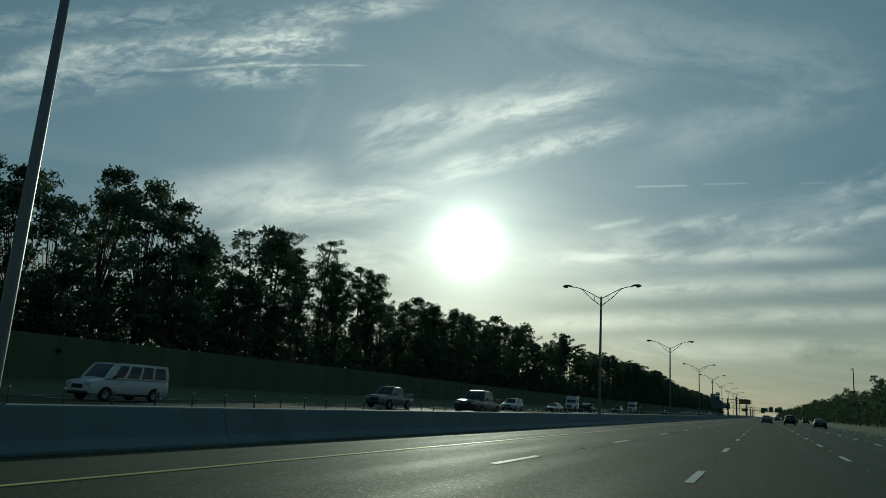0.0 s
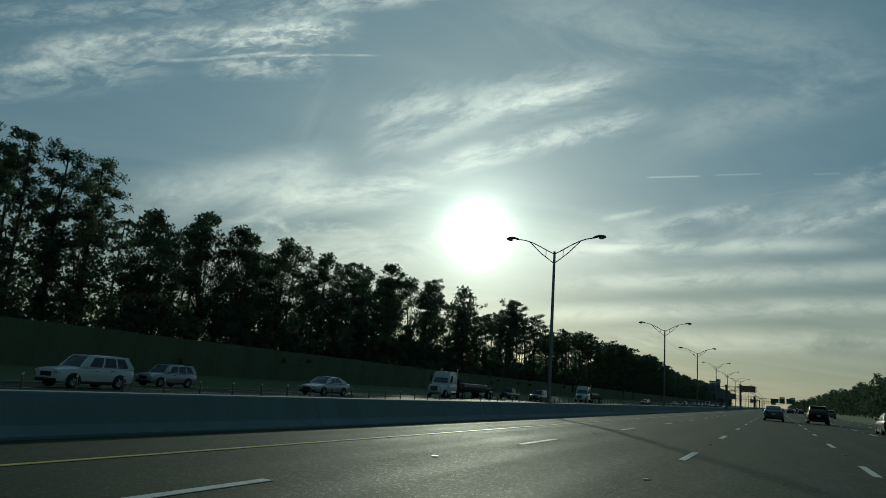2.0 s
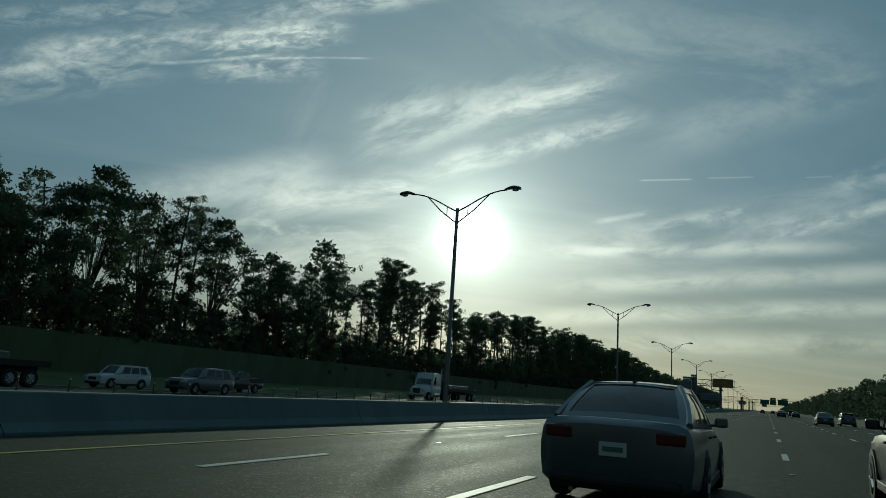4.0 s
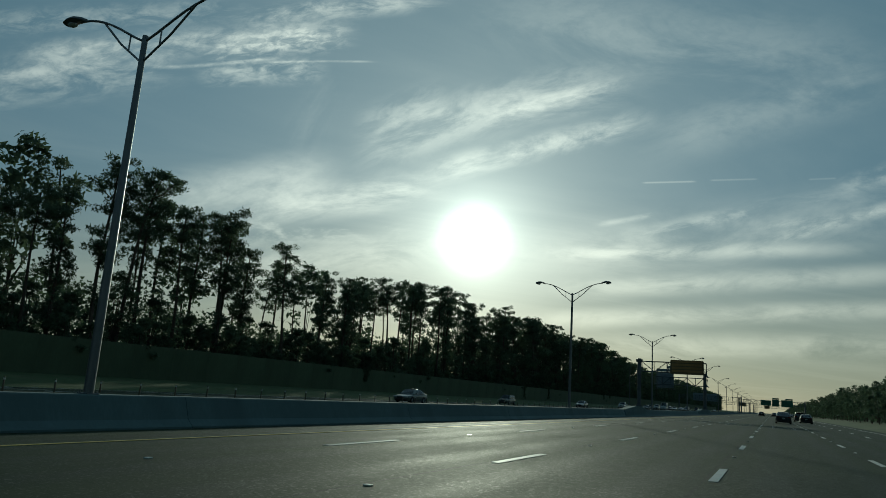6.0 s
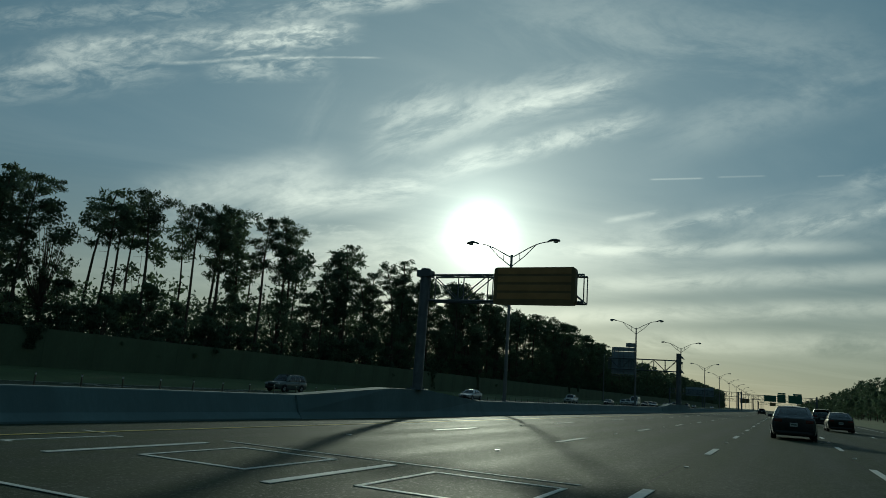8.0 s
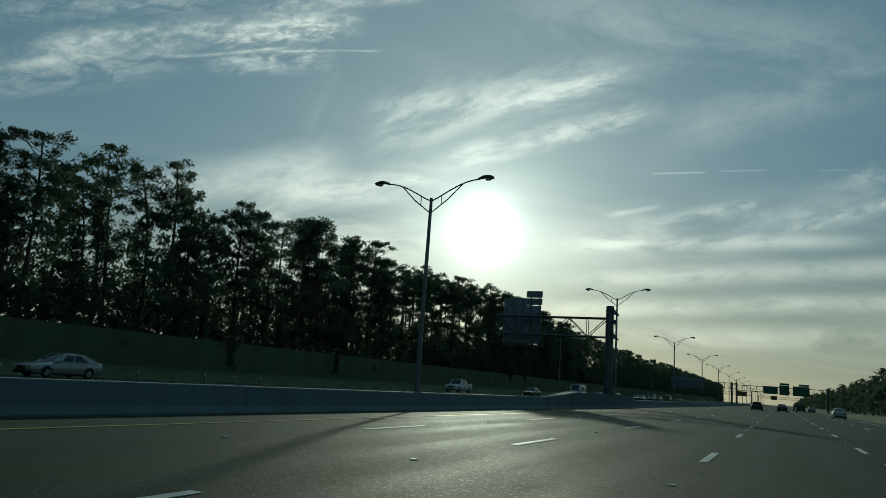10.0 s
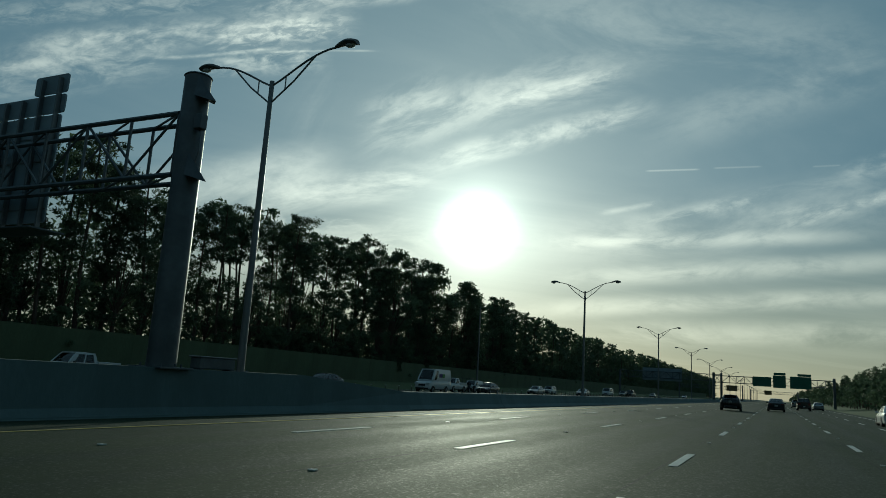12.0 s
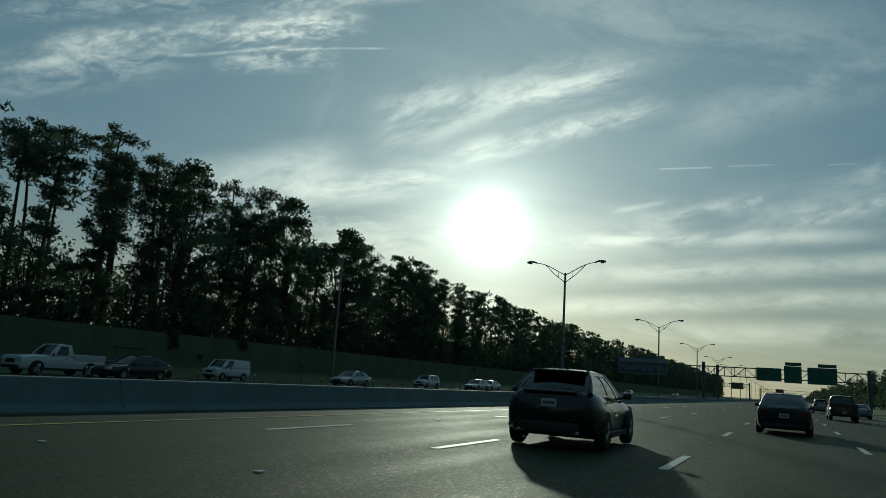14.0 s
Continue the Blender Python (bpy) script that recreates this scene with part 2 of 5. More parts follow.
def asphalt_material():
    """Worn asphalt: aggregate speckle, darker wheel paths along the road, mottled patches, polished by tyres."""
    mat = bpy.data.materials.new("asphalt")
    mat.use_nodes = True
    n = Nodes(mat.node_tree)
    at = n.put("ShaderNodeTexCoord").outputs["Object"]
    split = n.put("ShaderNodeSeparateXYZ")
    n.wire(split.inputs[0], at)
    x, y = split.outputs[0], split.outputs[1]
    speck = n.noise(at, 38.0, 3, 0.7)
    mottled = n.noise(n.xyz(x, n.math("MULTIPLY", y, 0.25)), 0.55, 5, 0.6, 0.3)
    tracks = n.math("SINE", n.math("ADD", n.math("MULTIPLY", n.math("SUBTRACT", x, 2.70), 2 * math.pi * 2 / 3.67), -math.pi / 2))
    tracks = n.ramp(tracks, -0.2, 1.0)
    joint = n.math("ABSOLUTE", n.math("SUBTRACT", n.math("FRACT", n.math("DIVIDE", n.math("ADD", x, 0.9 + 0.22), 3.67)), 0.5))
    wobble = n.math("MULTIPLY", n.math("SUBTRACT", n.noise(n.xyz(0.0, n.math("MULTIPLY", y, 0.3)), 1.0, 3), 0.5), 0.02)
    seam = n.ramp(n.math("ADD", n.math("SUBTRACT", 0.5, joint), wobble), 0.012, 0.0)
    stones = n.put("ShaderNodeTexVoronoi")
    n.wire(stones.inputs["Vector"], at)
    stones.inputs["Scale"].default_value = 36.0
    chip = n.put("ShaderNodeSeparateColor")
    n.wire(chip.inputs[0], stones.outputs["Color"])
    pale = n.ramp(chip.outputs[0], 0.80, 0.97)
    patch = n.noise(n.xyz(x, n.math("MULTIPLY", y, 0.6)), 2.6, 4, 0.6)
    tone = n.mix(n.ramp(mottled, 0.3, 0.75), (0.017, 0.030, 0.011, 1), (0.028, 0.047, 0.018, 1))
    tone = n.mix(n.ramp(patch, 0.42, 0.70, 0.0, 0.45), tone, (0.036, 0.054, 0.026, 1))
    tone = n.mix(n.math("MULTIPLY", tracks, 0.38), tone, (0.017, 0.026, 0.013, 1))
    tone = n.mix(n.math("MULTIPLY", seam, 0.65), tone, (0.014, 0.017, 0.014, 1))
    tone = n.mix(n.math("MULTIPLY", pale, 0.35), tone, (0.12, 0.14, 0.10, 1))
    tone = n.mix(n.ramp(speck, 0.58, 0.80, 0.0, 0.5), tone, (0.10, 0.115, 0.08, 1))
    tone = n.mix(n.ramp(speck, 0.44, 0.25, 0.0, 0.7), tone, (0.014, 0.017, 0.014, 1))
    shader = n.put("ShaderNodeBsdfPrincipled")
    n.wire(shader.inputs["Base Color"], tone)
    rough = n.math("ADD", n.math("MULTIPLY", mottled, 0.22), 0.64)
    rough = n.math("SUBTRACT", rough, n.math("MULTIPLY", tracks, 0.05))
    n.wire(shader.inputs["Roughness"], n.math("SUBTRACT", rough, n.math("ADD", n.ramp(speck, 0.56, 0.70, 0.0, 0.16), n.math("MULTIPLY", pale, 0.12))))
    shader.inputs["Specular IOR Level"].default_value = 0.14
    relief = n.put("ShaderNodeBump")
    relief.inputs["Strength"].default_value = 0.7
    relief.inputs["Distance"].default_value = 0.014
    n.wire(relief.inputs["Height"], speck)
    n.wire(shader.inputs["Normal"], relief.outputs[0])
    n.wire(n.put("ShaderNodeOutputMaterial").inputs[0], shader.outputs[0])
    return mat


ASPHALT = asphalt_material()
GRASS_SOIL = material("grass_soil", (0.075, 0.115, 0.035), 0.95, grain=6, stain=0.15, second=(0.10, 0.10, 0.045), bump=0.8)
WHITE_PAINT = material("white_road_paint", (0.62, 0.62, 0.57), 0.6, spread=0.18, grain=14, stain=1.5, bump=0.25)
YELLOW_PAINT = material("yellow_road_paint", (0.62, 0.46, 0.12), 0.6, spread=0.2, grain=14, stain=1.2, bump=0.25)
CONCRETE = material("barrier_concrete", (0.135, 0.195, 0.195), 0.85, spread=0.16, grain=9, stain=0.5, bump=0.3, stretch=(1, 1, 0.35), per_piece=0.12)
WALL_CONCRETE = material("wall_concrete", (0.100, 0.128, 0.070), 0.9, spread=0.15, grain=5, stain=0.35, bump=0.4, stretch=(1, 1, 0.4), per_piece=0.12)
GALVANISED = material("galvanised_steel", (0.20, 0.215, 0.225), 0.45, 0.7, spread=0.12, grain=5, stain=0.8, bump=0.08)
DARK_STEEL = material("weathered_steel", (0.13, 0.15, 0.165), 0.5, 0.7, spread=0.2, grain=5, stain=0.8, bump=0.1)
LAMP_HEAD = material("lamp_housing", (0.16, 0.165, 0.17), 0.5, 0.3, spread=0.15, bump=0.05)
LAMP_LENS = glass("lamp_lens", (0.55, 0.56, 0.55), 0.15)
BARK = material("bark", (0.10, 0.075, 0.055), 0.95, spread=0.4, grain=6, stain=1.5, bump=1.0, stretch=(1, 1, 0.25))
PINE_LEAF = material("pine_foliage", (0.105, 0.150, 0.088), 0.7, spread=0.4, grain=0.8, stain=0.25, bump=0, through_light=0.42, per_piece=0.4)
OAK_LEAF = material("oak_foliage", (0.112, 0.160, 0.090), 0.65, spread=0.4, grain=0.8, stain=0.25, bump=0, through_light=0.46, per_piece=0.4)


# ---- building helpers ----
def mesh_from(name, verts, faces, mats, slots=None, smooth=False):
    me = bpy.data.meshes.new(name)
    me.from_pydata([tuple(v) for v in verts], [], [tuple(f) for f in faces])
    for m in (mats if isinstance(mats, (list, tuple)) else [mats]):
        me.materials.append(m)
    if slots is not None:
        me.polygons.foreach_set("material_index", slots)
    if smooth:
        me.polygons.foreach_set("use_smooth", [True] * len(me.polygons))
    me.update()
    return me


def part(name, bm, mat, parent, label="", smooth=False, at=None):
    me = bm
    if isinstance(bm, bmesh.types.BMesh):
        bmesh.ops.recalc_face_normals(bm, faces=bm.faces)
        me = bpy.data.meshes.new(name)
        bm.to_mesh(me)
        bm.free()
        me.materials.append(mat)
        if smooth:
            me.polygons.foreach_set("use_smooth", [True] * len(me.polygons))
            me.set_sharp_from_angle(angle=radians(38))
    ob = new(name, me)
    ob.parent = parent
    if at is not None:
        ob.matrix_basis = at
    if label:
        tagged(ob, label)
    return ob


def thing(name, m, label, category, group="", kind=""):
    ob = new(name)
    ob.empty_display_size = 0.2
    ob.matrix_basis = m
    return tagged(ob, label, category, group, kind)


def box(bm, lo, hi, bevel=0.0):
    r = bmesh.ops.create_cube(bm, size=1.0)
    lo, hi = Vector(lo), Vector(hi)
    for v in r["verts"]:
        v.co = (lo + hi) / 2 + Vector((v.co.x * (hi.x - lo.x), v.co.y * (hi.y - lo.y), v.co.z * (hi.z - lo.z)))
    if bevel:
        edges = list({e for v in r["verts"] for e in v.link_edges})
        bmesh.ops.bevel(bm, geom=edges, offset=bevel, segments=2, affect="EDGES", profile=0.5)
    return bm


def tube(bm, points, radii, sides=8, caps=True):
    """A tapered tube along points."""
    rings = []
    points = [Vector(p) for p in points]
    side = None
    for i, p in enumerate(points):
        d = (points[min(i + 1, len(points) - 1)] - points[max(i - 1, 0)]).normalized()
        if side is None:
            side = d.orthogonal().normalized()
        side = (side - d * side.dot(d)).normalized()
        other = d.cross(side)
        r = radii[i] if isinstance(radii, (list, tuple)) else radii
        rings.append([bm.verts.new(p + r * (math.cos(a) * side + math.sin(a) * other))
                      for a in (2 * math.pi * k / sides for k in range(sides))])
    for a, b in zip(rings, rings[1:]):
        for k in range(sides):
            bm.faces.new((a[k], a[(k + 1) % sides], b[(k + 1) % sides], b[k]))
    if caps:
        bm.faces.new(rings[0][::-1])
        bm.faces.new(rings[-1])
    return bm


def strip(name, profile, y0, y1, mat, step=40.0):
    """A long surface: the profile (x, z) swept along the road."""
    n = max(1, int((y1 - y0) / step))
    ys = [y0 + (y1 - y0) * i / n for i in range(n + 1)]
    verts = [(x, y, z) for y in ys for x, z in profile]
    k = len(profile)
    faces = [(j * k + i, j * k + i + 1, (j + 1) * k + i + 1, (j + 1) * k + i) for j in range(n) for i in range(k - 1)]
    return mesh_from(name, verts, faces, mat)


# ---- ground and roads: our carriageway rises from the median to the middle lanes and falls again to the verge ----
ROAD_Y0, ROAD_Y1 = -90.0, 2400.0
NEAR = [(-5.05, -0.38), (-0.70, -0.135), (2.85, 0.0), (13.7, 0.0), (21.0, -0.15), (24.0, -0.30)]
FAR = [(-39.2, -0.55), (-37.0, -0.42), (-24.0, -0.20), (-12.0, -0.10), (-8.5, -0.20), (-6.45, -0.38)]


def height_at(x, profile):
    for (xa, za), (xb, zb) in zip(profile, profile[1:]):
        if xa <= x <= xb:
            return za + (zb - za) * (x - xa) / (xb - xa)
    return profile[0][1] if x < profile[0][0] else profile[-1][1]


GROUND = [(-4400, 2.0), (-400, 1.2), (-80, 0.6), (-57, 0.35), (-48, 0.15), (-41, -0.45), (-39.0, -0.62), (-37, -0.72), (-6, -0.75), (22, -0.6), (24.02, -0.32), (28, -0.10), (32, 0.30), (45, 1.2), (70, 1.4), (400, 2.0), (4400, 3.0)]
ground_mesh = strip("ground", GROUND, -4400, 4400, GRASS_SOIL, 100)
tagged(new("ground", ground_mesh), "rough grassy ground reaching to the horizon", "ground", kind="structure")
road = tagged(new("road", strip("road", NEAR, ROAD_Y0, ROAD_Y1, ASPHALT)), "worn grey asphalt carriageway with several lanes", "road", kind="structure")
tagged(new("road_opposite", strip("road_opposite", FAR, ROAD_Y0, ROAD_Y1, ASPHALT)), "asphalt carriageway of the opposite direction", "road", kind="structure")

# ---- painted lines ----
LANES = [2.83, 6.37, 10.05, 13.72, 17.40]
PHASE = {2.83: -0.2, 6.37: 0.0, 10.05: 0.83, 13.72: -1.86, 17.40: -0.6}
DASH0 = 13.32


def paint_mesh(name, w, l, mat):
    bm = bmesh.new()
    box(bm, (-w / 2, 0, 0), (w / 2, l, 0.007))
    bm.faces.ensure_lookup_table()
    me = bpy.data.meshes.new(name)
    bm.to_mesh(me)
    bm.free()
    me.materials.append(mat)
    return me


markings = thing("lane_markings", pose(0, 0, 0), "white dashed lane lines painted on the asphalt", "road marking", kind="structure")
dash_mesh = paint_mesh("dash", 0.16, 3.05, WHITE_PAINT)
rest = []
for x in LANES:
    for k in range(-8, 130):
        y = DASH0 + PHASE[x] + 12.192 * k
        if -20 < y < 640:
            ob = new("dash", dash_mesh)
            ob.parent = markings
            ob.location = (x, y, height_at(x, NEAR) + 0.004)
        else:
            rest.append((x, y))
for x in (-11.0, -14.8, -22.6, -26.2, -29.8, -33.3):
    for k in range(-6, 120):
        rest.append((x, 4.0 + 12.192 * k))
bm = bmesh.new()
for x, y in rest:
    z = height_at(x, NEAR if x > -5 else FAR) + 0.004
    box(bm, (x - 0.08, y, z), (x + 0.08, y + 3.05, z + 0.007))
tagged(part("far_dash", bm, WHITE_PAINT, markings), "", "", "", "stuff")
edge = thing("edge_lines", pose(0, 0, 0), "solid yellow and white edge lines along the shoulders", "road marking", kind="structure")


def line(name, x, w, mat, profile):
    z = height_at(x, profile)
    dz = height_at(x + w, profile) - z
    part(name, strip(name, [(x - w / 2, z + 0.004), (x - w / 2 + 0.005, z + 0.010), (x + w / 2 - 0.005, z + 0.010 + dz), (x + w / 2, z + 0.004 + dz)], ROAD_Y0, ROAD_Y1, mat), mat, edge)


line("yellow_line", -0.45, 0.16, YELLOW_PAINT, NEAR)
line("white_line", 21.0, 0.15, WHITE_PAINT, NEAR)
line("white_line", -36.9, 0.15, WHITE_PAINT, FAR)
line("yellow_line", -7.0, 0.15, YELLOW_PAINT, FAR)

# ---- median barrier in cast lengths ----
BARRIER = [(-5.05, -0.40), (-5.05, -0.32), (-5.26, -0.12), (-5.47, 0.50), (-5.50, 0.53), (-6.00, 0.53), (-6.03, 0.50), (-6.22, -0.12), (-6.45, -0.32), (-6.45, -0.40)]


def prism(profile, y0, y1):
    k = len(profile)
    verts = [(x, y, z) for y in (y0, y1) for x, z in profile]
    faces = [(i, (i + 1) % k, k + (i + 1) % k, k + i) for i in range(k)] + [tuple(range(k))[::-1], tuple(range(k, 2 * k))]
    return verts, faces


barrier = thing("median_barrier", pose(0, 0, 0), "long blue-grey concrete median barrier with cast joints", "barrier", kind="structure")
seg = mesh_from("segment", *prism(BARRIER, 0.012, 14.988), CONCRETE)
for k in range(int((1500 - ROAD_Y0) / 15)):
    ob = new("segment", seg)
    ob.parent = barrier
    ob.location = (0, ROAD_Y0 + 15 * k, random.uniform(-0.004, 0.004))

# ---- noise wall behind the opposite carriageway ----
WALL_X, WALL_TOP = -57.0, 4.30
wall = thing("wall_noise", pose(0, 0, 0), "long olive-grey concrete noise wall with panels between posts", "wall", kind="structure")
PANEL = 6.1
bm = bmesh.new()
box(bm, (-0.06, 0.13, 0.0), (0.06, PANEL - 0.13, WALL_TOP + 1.0), 0.012)
panel_mesh = bpy.data.meshes.new("panel")
bm.to_mesh(panel_mesh)
bm.free()
panel_mesh.materials.append(WALL_CONCRETE)
bm = bmesh.new()
box(bm, (-0.075, -0.14, 0.0), (0.075, 0.14, WALL_TOP + 1.005), 0.012)
post_mesh = bpy.data.meshes.new("post")
bm.to_mesh(post_mesh)
bm.free()
post_mesh.materials.append(WALL_CONCRETE)
for k in range(int(1300 / PANEL)):
    y = -60 + k * PANEL
    for nm, me in (("panel", panel_mesh), ("post", post_mesh)):
        ob = new(nm, me)
        ob.parent = wall
        ob.location = (WALL_X, y, -1.0 + 0.1 * min(4, max(0, int((225 - y) / 24.4))) + random.uniform(-0.01, 0.01))


# ---- street lamps on the barrier ----
def street_lamp(m):
    """Origin at the barrier's top; twin bracket arms across the road."""
    top, joint, tip, reach = 10.50, 9.94, 11.45, 3.30
    lamp = thing("street_lamp", m, "tall galvanised twin-arm street lamp on the median barrier", "street lamp", "street lamps along the median")
    bm = bmesh.new()
    tube(bm, [(0, 0, 0), (0, 0, top)], [0.135, 0.085], 14)
    part("pole", bm, GALVANISED, lamp, smooth=True)
    bm = bmesh.new()
    box(bm, (-0.2, -0.2, 0), (0.2, 0.2, 0.035), 0.006)
    for sx in (-1, 1):
        for sy in (-1, 1):
            tube(bm, [(0.15 * sx, 0.15 * sy, 0.03), (0.15 * sx, 0.15 * sy, 0.09)], 0.018, 6)
    part("base_plate", bm, GALVANISED, lamp)
    for s in (-1, 1):
        bm = bmesh.new()
        pts = [(s * 0.07, 0, top - 0.15)]
        for i in range(1, 9):
            f = i / 8
            pts.append((s * (0.07 + (reach - 0.55) * f), 0, top - 0.15 + (tip - top + 0.12) * math.sin(f * math.pi / 2) ** 1.15))
        tube(bm, pts, 0.038, 7)
        tube(bm, [(s * 0.07, 0, joint - 0.25), (s * reach * 0.30, 0, joint + 0.45), (s * reach * 0.56, 0, joint + 1.29)], 0.034, 7)
        tube(bm, [(s * 0.62, 0, top + 0.13), (s * 0.62, 0, joint + 0.19)], 0.024, 6)
        part("arm", bm, GALVANISED, lamp, smooth=True)
        bm = bmesh.new()
        rings = []
        x0, x1 = reach - 0.62, reach + 0.28
        for i in range(9):
            f = i / 8
            w = 0.06 + 0.14 * math.sin(min(1, f * 1.25) * math.pi * 0.62) * (1 if f < 0.9 else 0.75)
            zt = tip + 0.02 + 0.10 * math.sin(f * math.pi * 0.9)
            rings.append([bm.verts.new((s * (x0 + (x1 - x0) * f), w * math.cos(a), zt - 0.05 + (0.11 if math.sin(a) > 0 else 0.06) * math.sin(a) * (0.5 + w * 3)))
                          for a in (2 * math.pi * k / 10 for k in range(10))])
        for a, b in zip(rings, rings[1:]):
            for k in range(10):
                bm.faces.new((a[k], a[(k + 1) % 10], b[(k + 1) % 10], b[k]))
        bm.faces.new(rings[0][::-1])
        bm.faces.new(rings[-1])
        head = part("lamp_head", bm, LAMP_HEAD, lamp, "dark cobra-head luminaire", smooth=True)
        bm = bmesh.new()
        r = bmesh.ops.create_uvsphere(bm, u_segments=12, v_segments=6, radius=1.0)
        for v in r["verts"]:
            v.co = Vector((s * (reach + 0.0) + v.co.x * 0.19, v.co.y * 0.13, tip - 0.055 + v.co.z * 0.075))
        part("lens", bm, LAMP_LENS, head, "clear glass lamp lens", smooth=True)
    return lamp


LAMP_Y = [-40.0, 8.8, 64.4, 117.9, 174.4, 221.7, 272.7, 322.7, 373.75, 423.7, 474.6, 525.8, 577.3]
LAMP_Y += [628.5 + 51.4 * k for k in range(13)]
first = street_lamp(pose(-5.75, LAMP_Y[0], 0.53))
for y in LAMP_Y[1:]:
    lamp = copy_thing(first, pose(-5.75, y, 1.07 if y == 423.7 else 0.53, 0, 0, random.uniform(-1.5, 1.5)))
    if y == 423.7:
        lamp.scale = (1.06, 1.06, 1.06)


# ---- trees ----
def leaf_cloud(rng, centres, radii, count, size, slim=1.0):
    """Small leaf triangles spread through clumps: returns vertices. slim: width against length."""
    k = len(centres)
    n = k * count
    c = np.repeat(np.array(centres, float), count, axis=0)
    r = np.repeat(np.array(radii, float), count, axis=0)
    d = rng.normal(size=(n, 3))
    d /= np.linalg.norm(d, axis=1)[:, None]
    d *= (rng.random(n) ** 0.45)[:, None]
    p = c + d * r
    a = rng.normal(size=(n, 3))
    a /= np.linalg.norm(a, axis=1)[:, None]
    b = np.cross(a, rng.normal(size=(n, 3)))
    b /= np.linalg.norm(b, axis=1)[:, None] + 1e-9
    s = size * rng.uniform(0.55, 1.35, n)[:, None]
    v = np.empty((n, 3, 3))
    v[:, 0], v[:, 1], v[:, 2] = p - a * s * 0.5 * slim, p + a * s * 0.5 * slim, p + b * s * 0.75 / slim ** 0.6
    return v.reshape(-1, 3)


def leaf_mesh(name, verts, mat):
    me = bpy.data.meshes.new(name)
    n = len(verts)
    me.vertices.add(n)
    me.vertices.foreach_set("co", np.asarray(verts, np.float32).ravel())
    me.loops.add(n)
    me.loops.foreach_set("vertex_index", np.arange(n, dtype=np.int32))
    me.polygons.add(n // 3)
    me.polygons.foreach_set("loop_start", np.arange(0, n, 3, dtype=np.int32))
    me.materials.append(mat)
    me.update(calc_edges=True)
    return me


def pine(seed, h, spread, bare, limbs, label, lean=0.6, flat=0.5, vine=0):
    """A tall pine: long bare bent trunk, crooked limbs near the top, each ending in a pad of dense needle tufts.
    flat: how far the crown is drawn into an umbrella; vine: clumps of creeper up the trunk."""
    rng = np.random.default_rng(seed)
    tree = thing("pine_tree", pose(0, 0, 0), label, "tree", "trees behind the noise wall")
    bx, by = rng.normal(0, lean, 2)

    def axis(f):
        return np.array([bx * f * f + 0.18 * math.sin(f * 7 + seed), by * f * f + 0.18 * math.cos(f * 6 + seed), h * f])

    bm = bmesh.new()
    tube(bm, [axis(0.95 * i / 8) for i in range(9)], [0.27 * (h / 25) * (1 - 0.78 * i / 8) + 0.02 for i in range(9)], 6)
    centres, radii = [], []
    turn = rng.random() * 6.283
    for i in range(limbs):
        g = (i + rng.random() * 0.8) / limbs
        f = bare + (0.93 - bare) * g
        wide = math.sin(math.pi * min(1.0, 0.22 + 0.62 * g)) if flat < 0.5 else 0.35 + 0.65 * math.sin(math.pi * min(1, 0.12 + 0.5 * g))
        out = spread * wide * rng.uniform(0.45, 1.08)
        a = turn + i * 2.4 + rng.normal(0, 0.45)
        base = axis(f - 0.03)
        tip = axis(f) + np.array([math.cos(a) * out, math.sin(a) * out, out * rng.uniform(0.12, 0.55)])
        tip[2] = min(tip[2], h * 0.975)
        mid = base * 0.5 + tip * 0.5 - np.array([0, 0, 0.14 * out])
        tube(bm, [base, mid, tip], [0.085 * (1.3 - f), 0.05, 0.02], 4, False)
        pads = int(rng.integers(3, 5))
        for j in range(pads):
            along = 1.0 if j == 0 else rng.uniform(0.55, 1.1)
            pad = base + (tip - base) * along + rng.normal(0, 1, 3) * (0.5, 0.5, 0.22)
            pad[2] = min(pad[2], h * 0.985)
            tube(bm, [mid * 0.4 + tip * 0.6, pad], [0.022, 0.01], 3, False)
            r = rng.uniform(0.60, 1.12) * (h / 25) ** 0.5
            centres.append(pad)
            radii.append((r, r, r * rng.uniform(0.42, 0.72)))
    for i in range(5):
        r = rng.uniform(0.6, 0.95)
        centres.append(axis(0.97) + rng.normal(0, 1, 3) * (0.75, 0.75, 0.22) - np.array([0, 0, r * 0.4]))
        radii.append((r, r, r * 0.62))
    for i in range(vine):
        f = rng.uniform(0.25, bare + 0.1)
        r = rng.uniform(0.35, 0.75)
        centres.append(axis(f) + rng.normal(0, 0.28, 3))
        radii.append((r, r, r * 1.3))
    for i in range(int(rng.integers(3, 8))):
        f = rng.uniform(0.40, bare)
        a, o = rng.random() * 6.283, rng.uniform(0.5, 2.1)
        base = axis(f)
        tube(bm, [base, base + np.array([math.cos(a) * o, math.sin(a) * o, rng.uniform(-0.3, 0.8)])], [0.035, 0.01], 4, False)
    part("trunk", bm, BARK, tree, smooth=True)
    part("crown", leaf_mesh("crown", leaf_cloud(rng, centres, radii, 70, 0.32, 0.48), PINE_LEAF), PINE_LEAF, tree)
    return tree


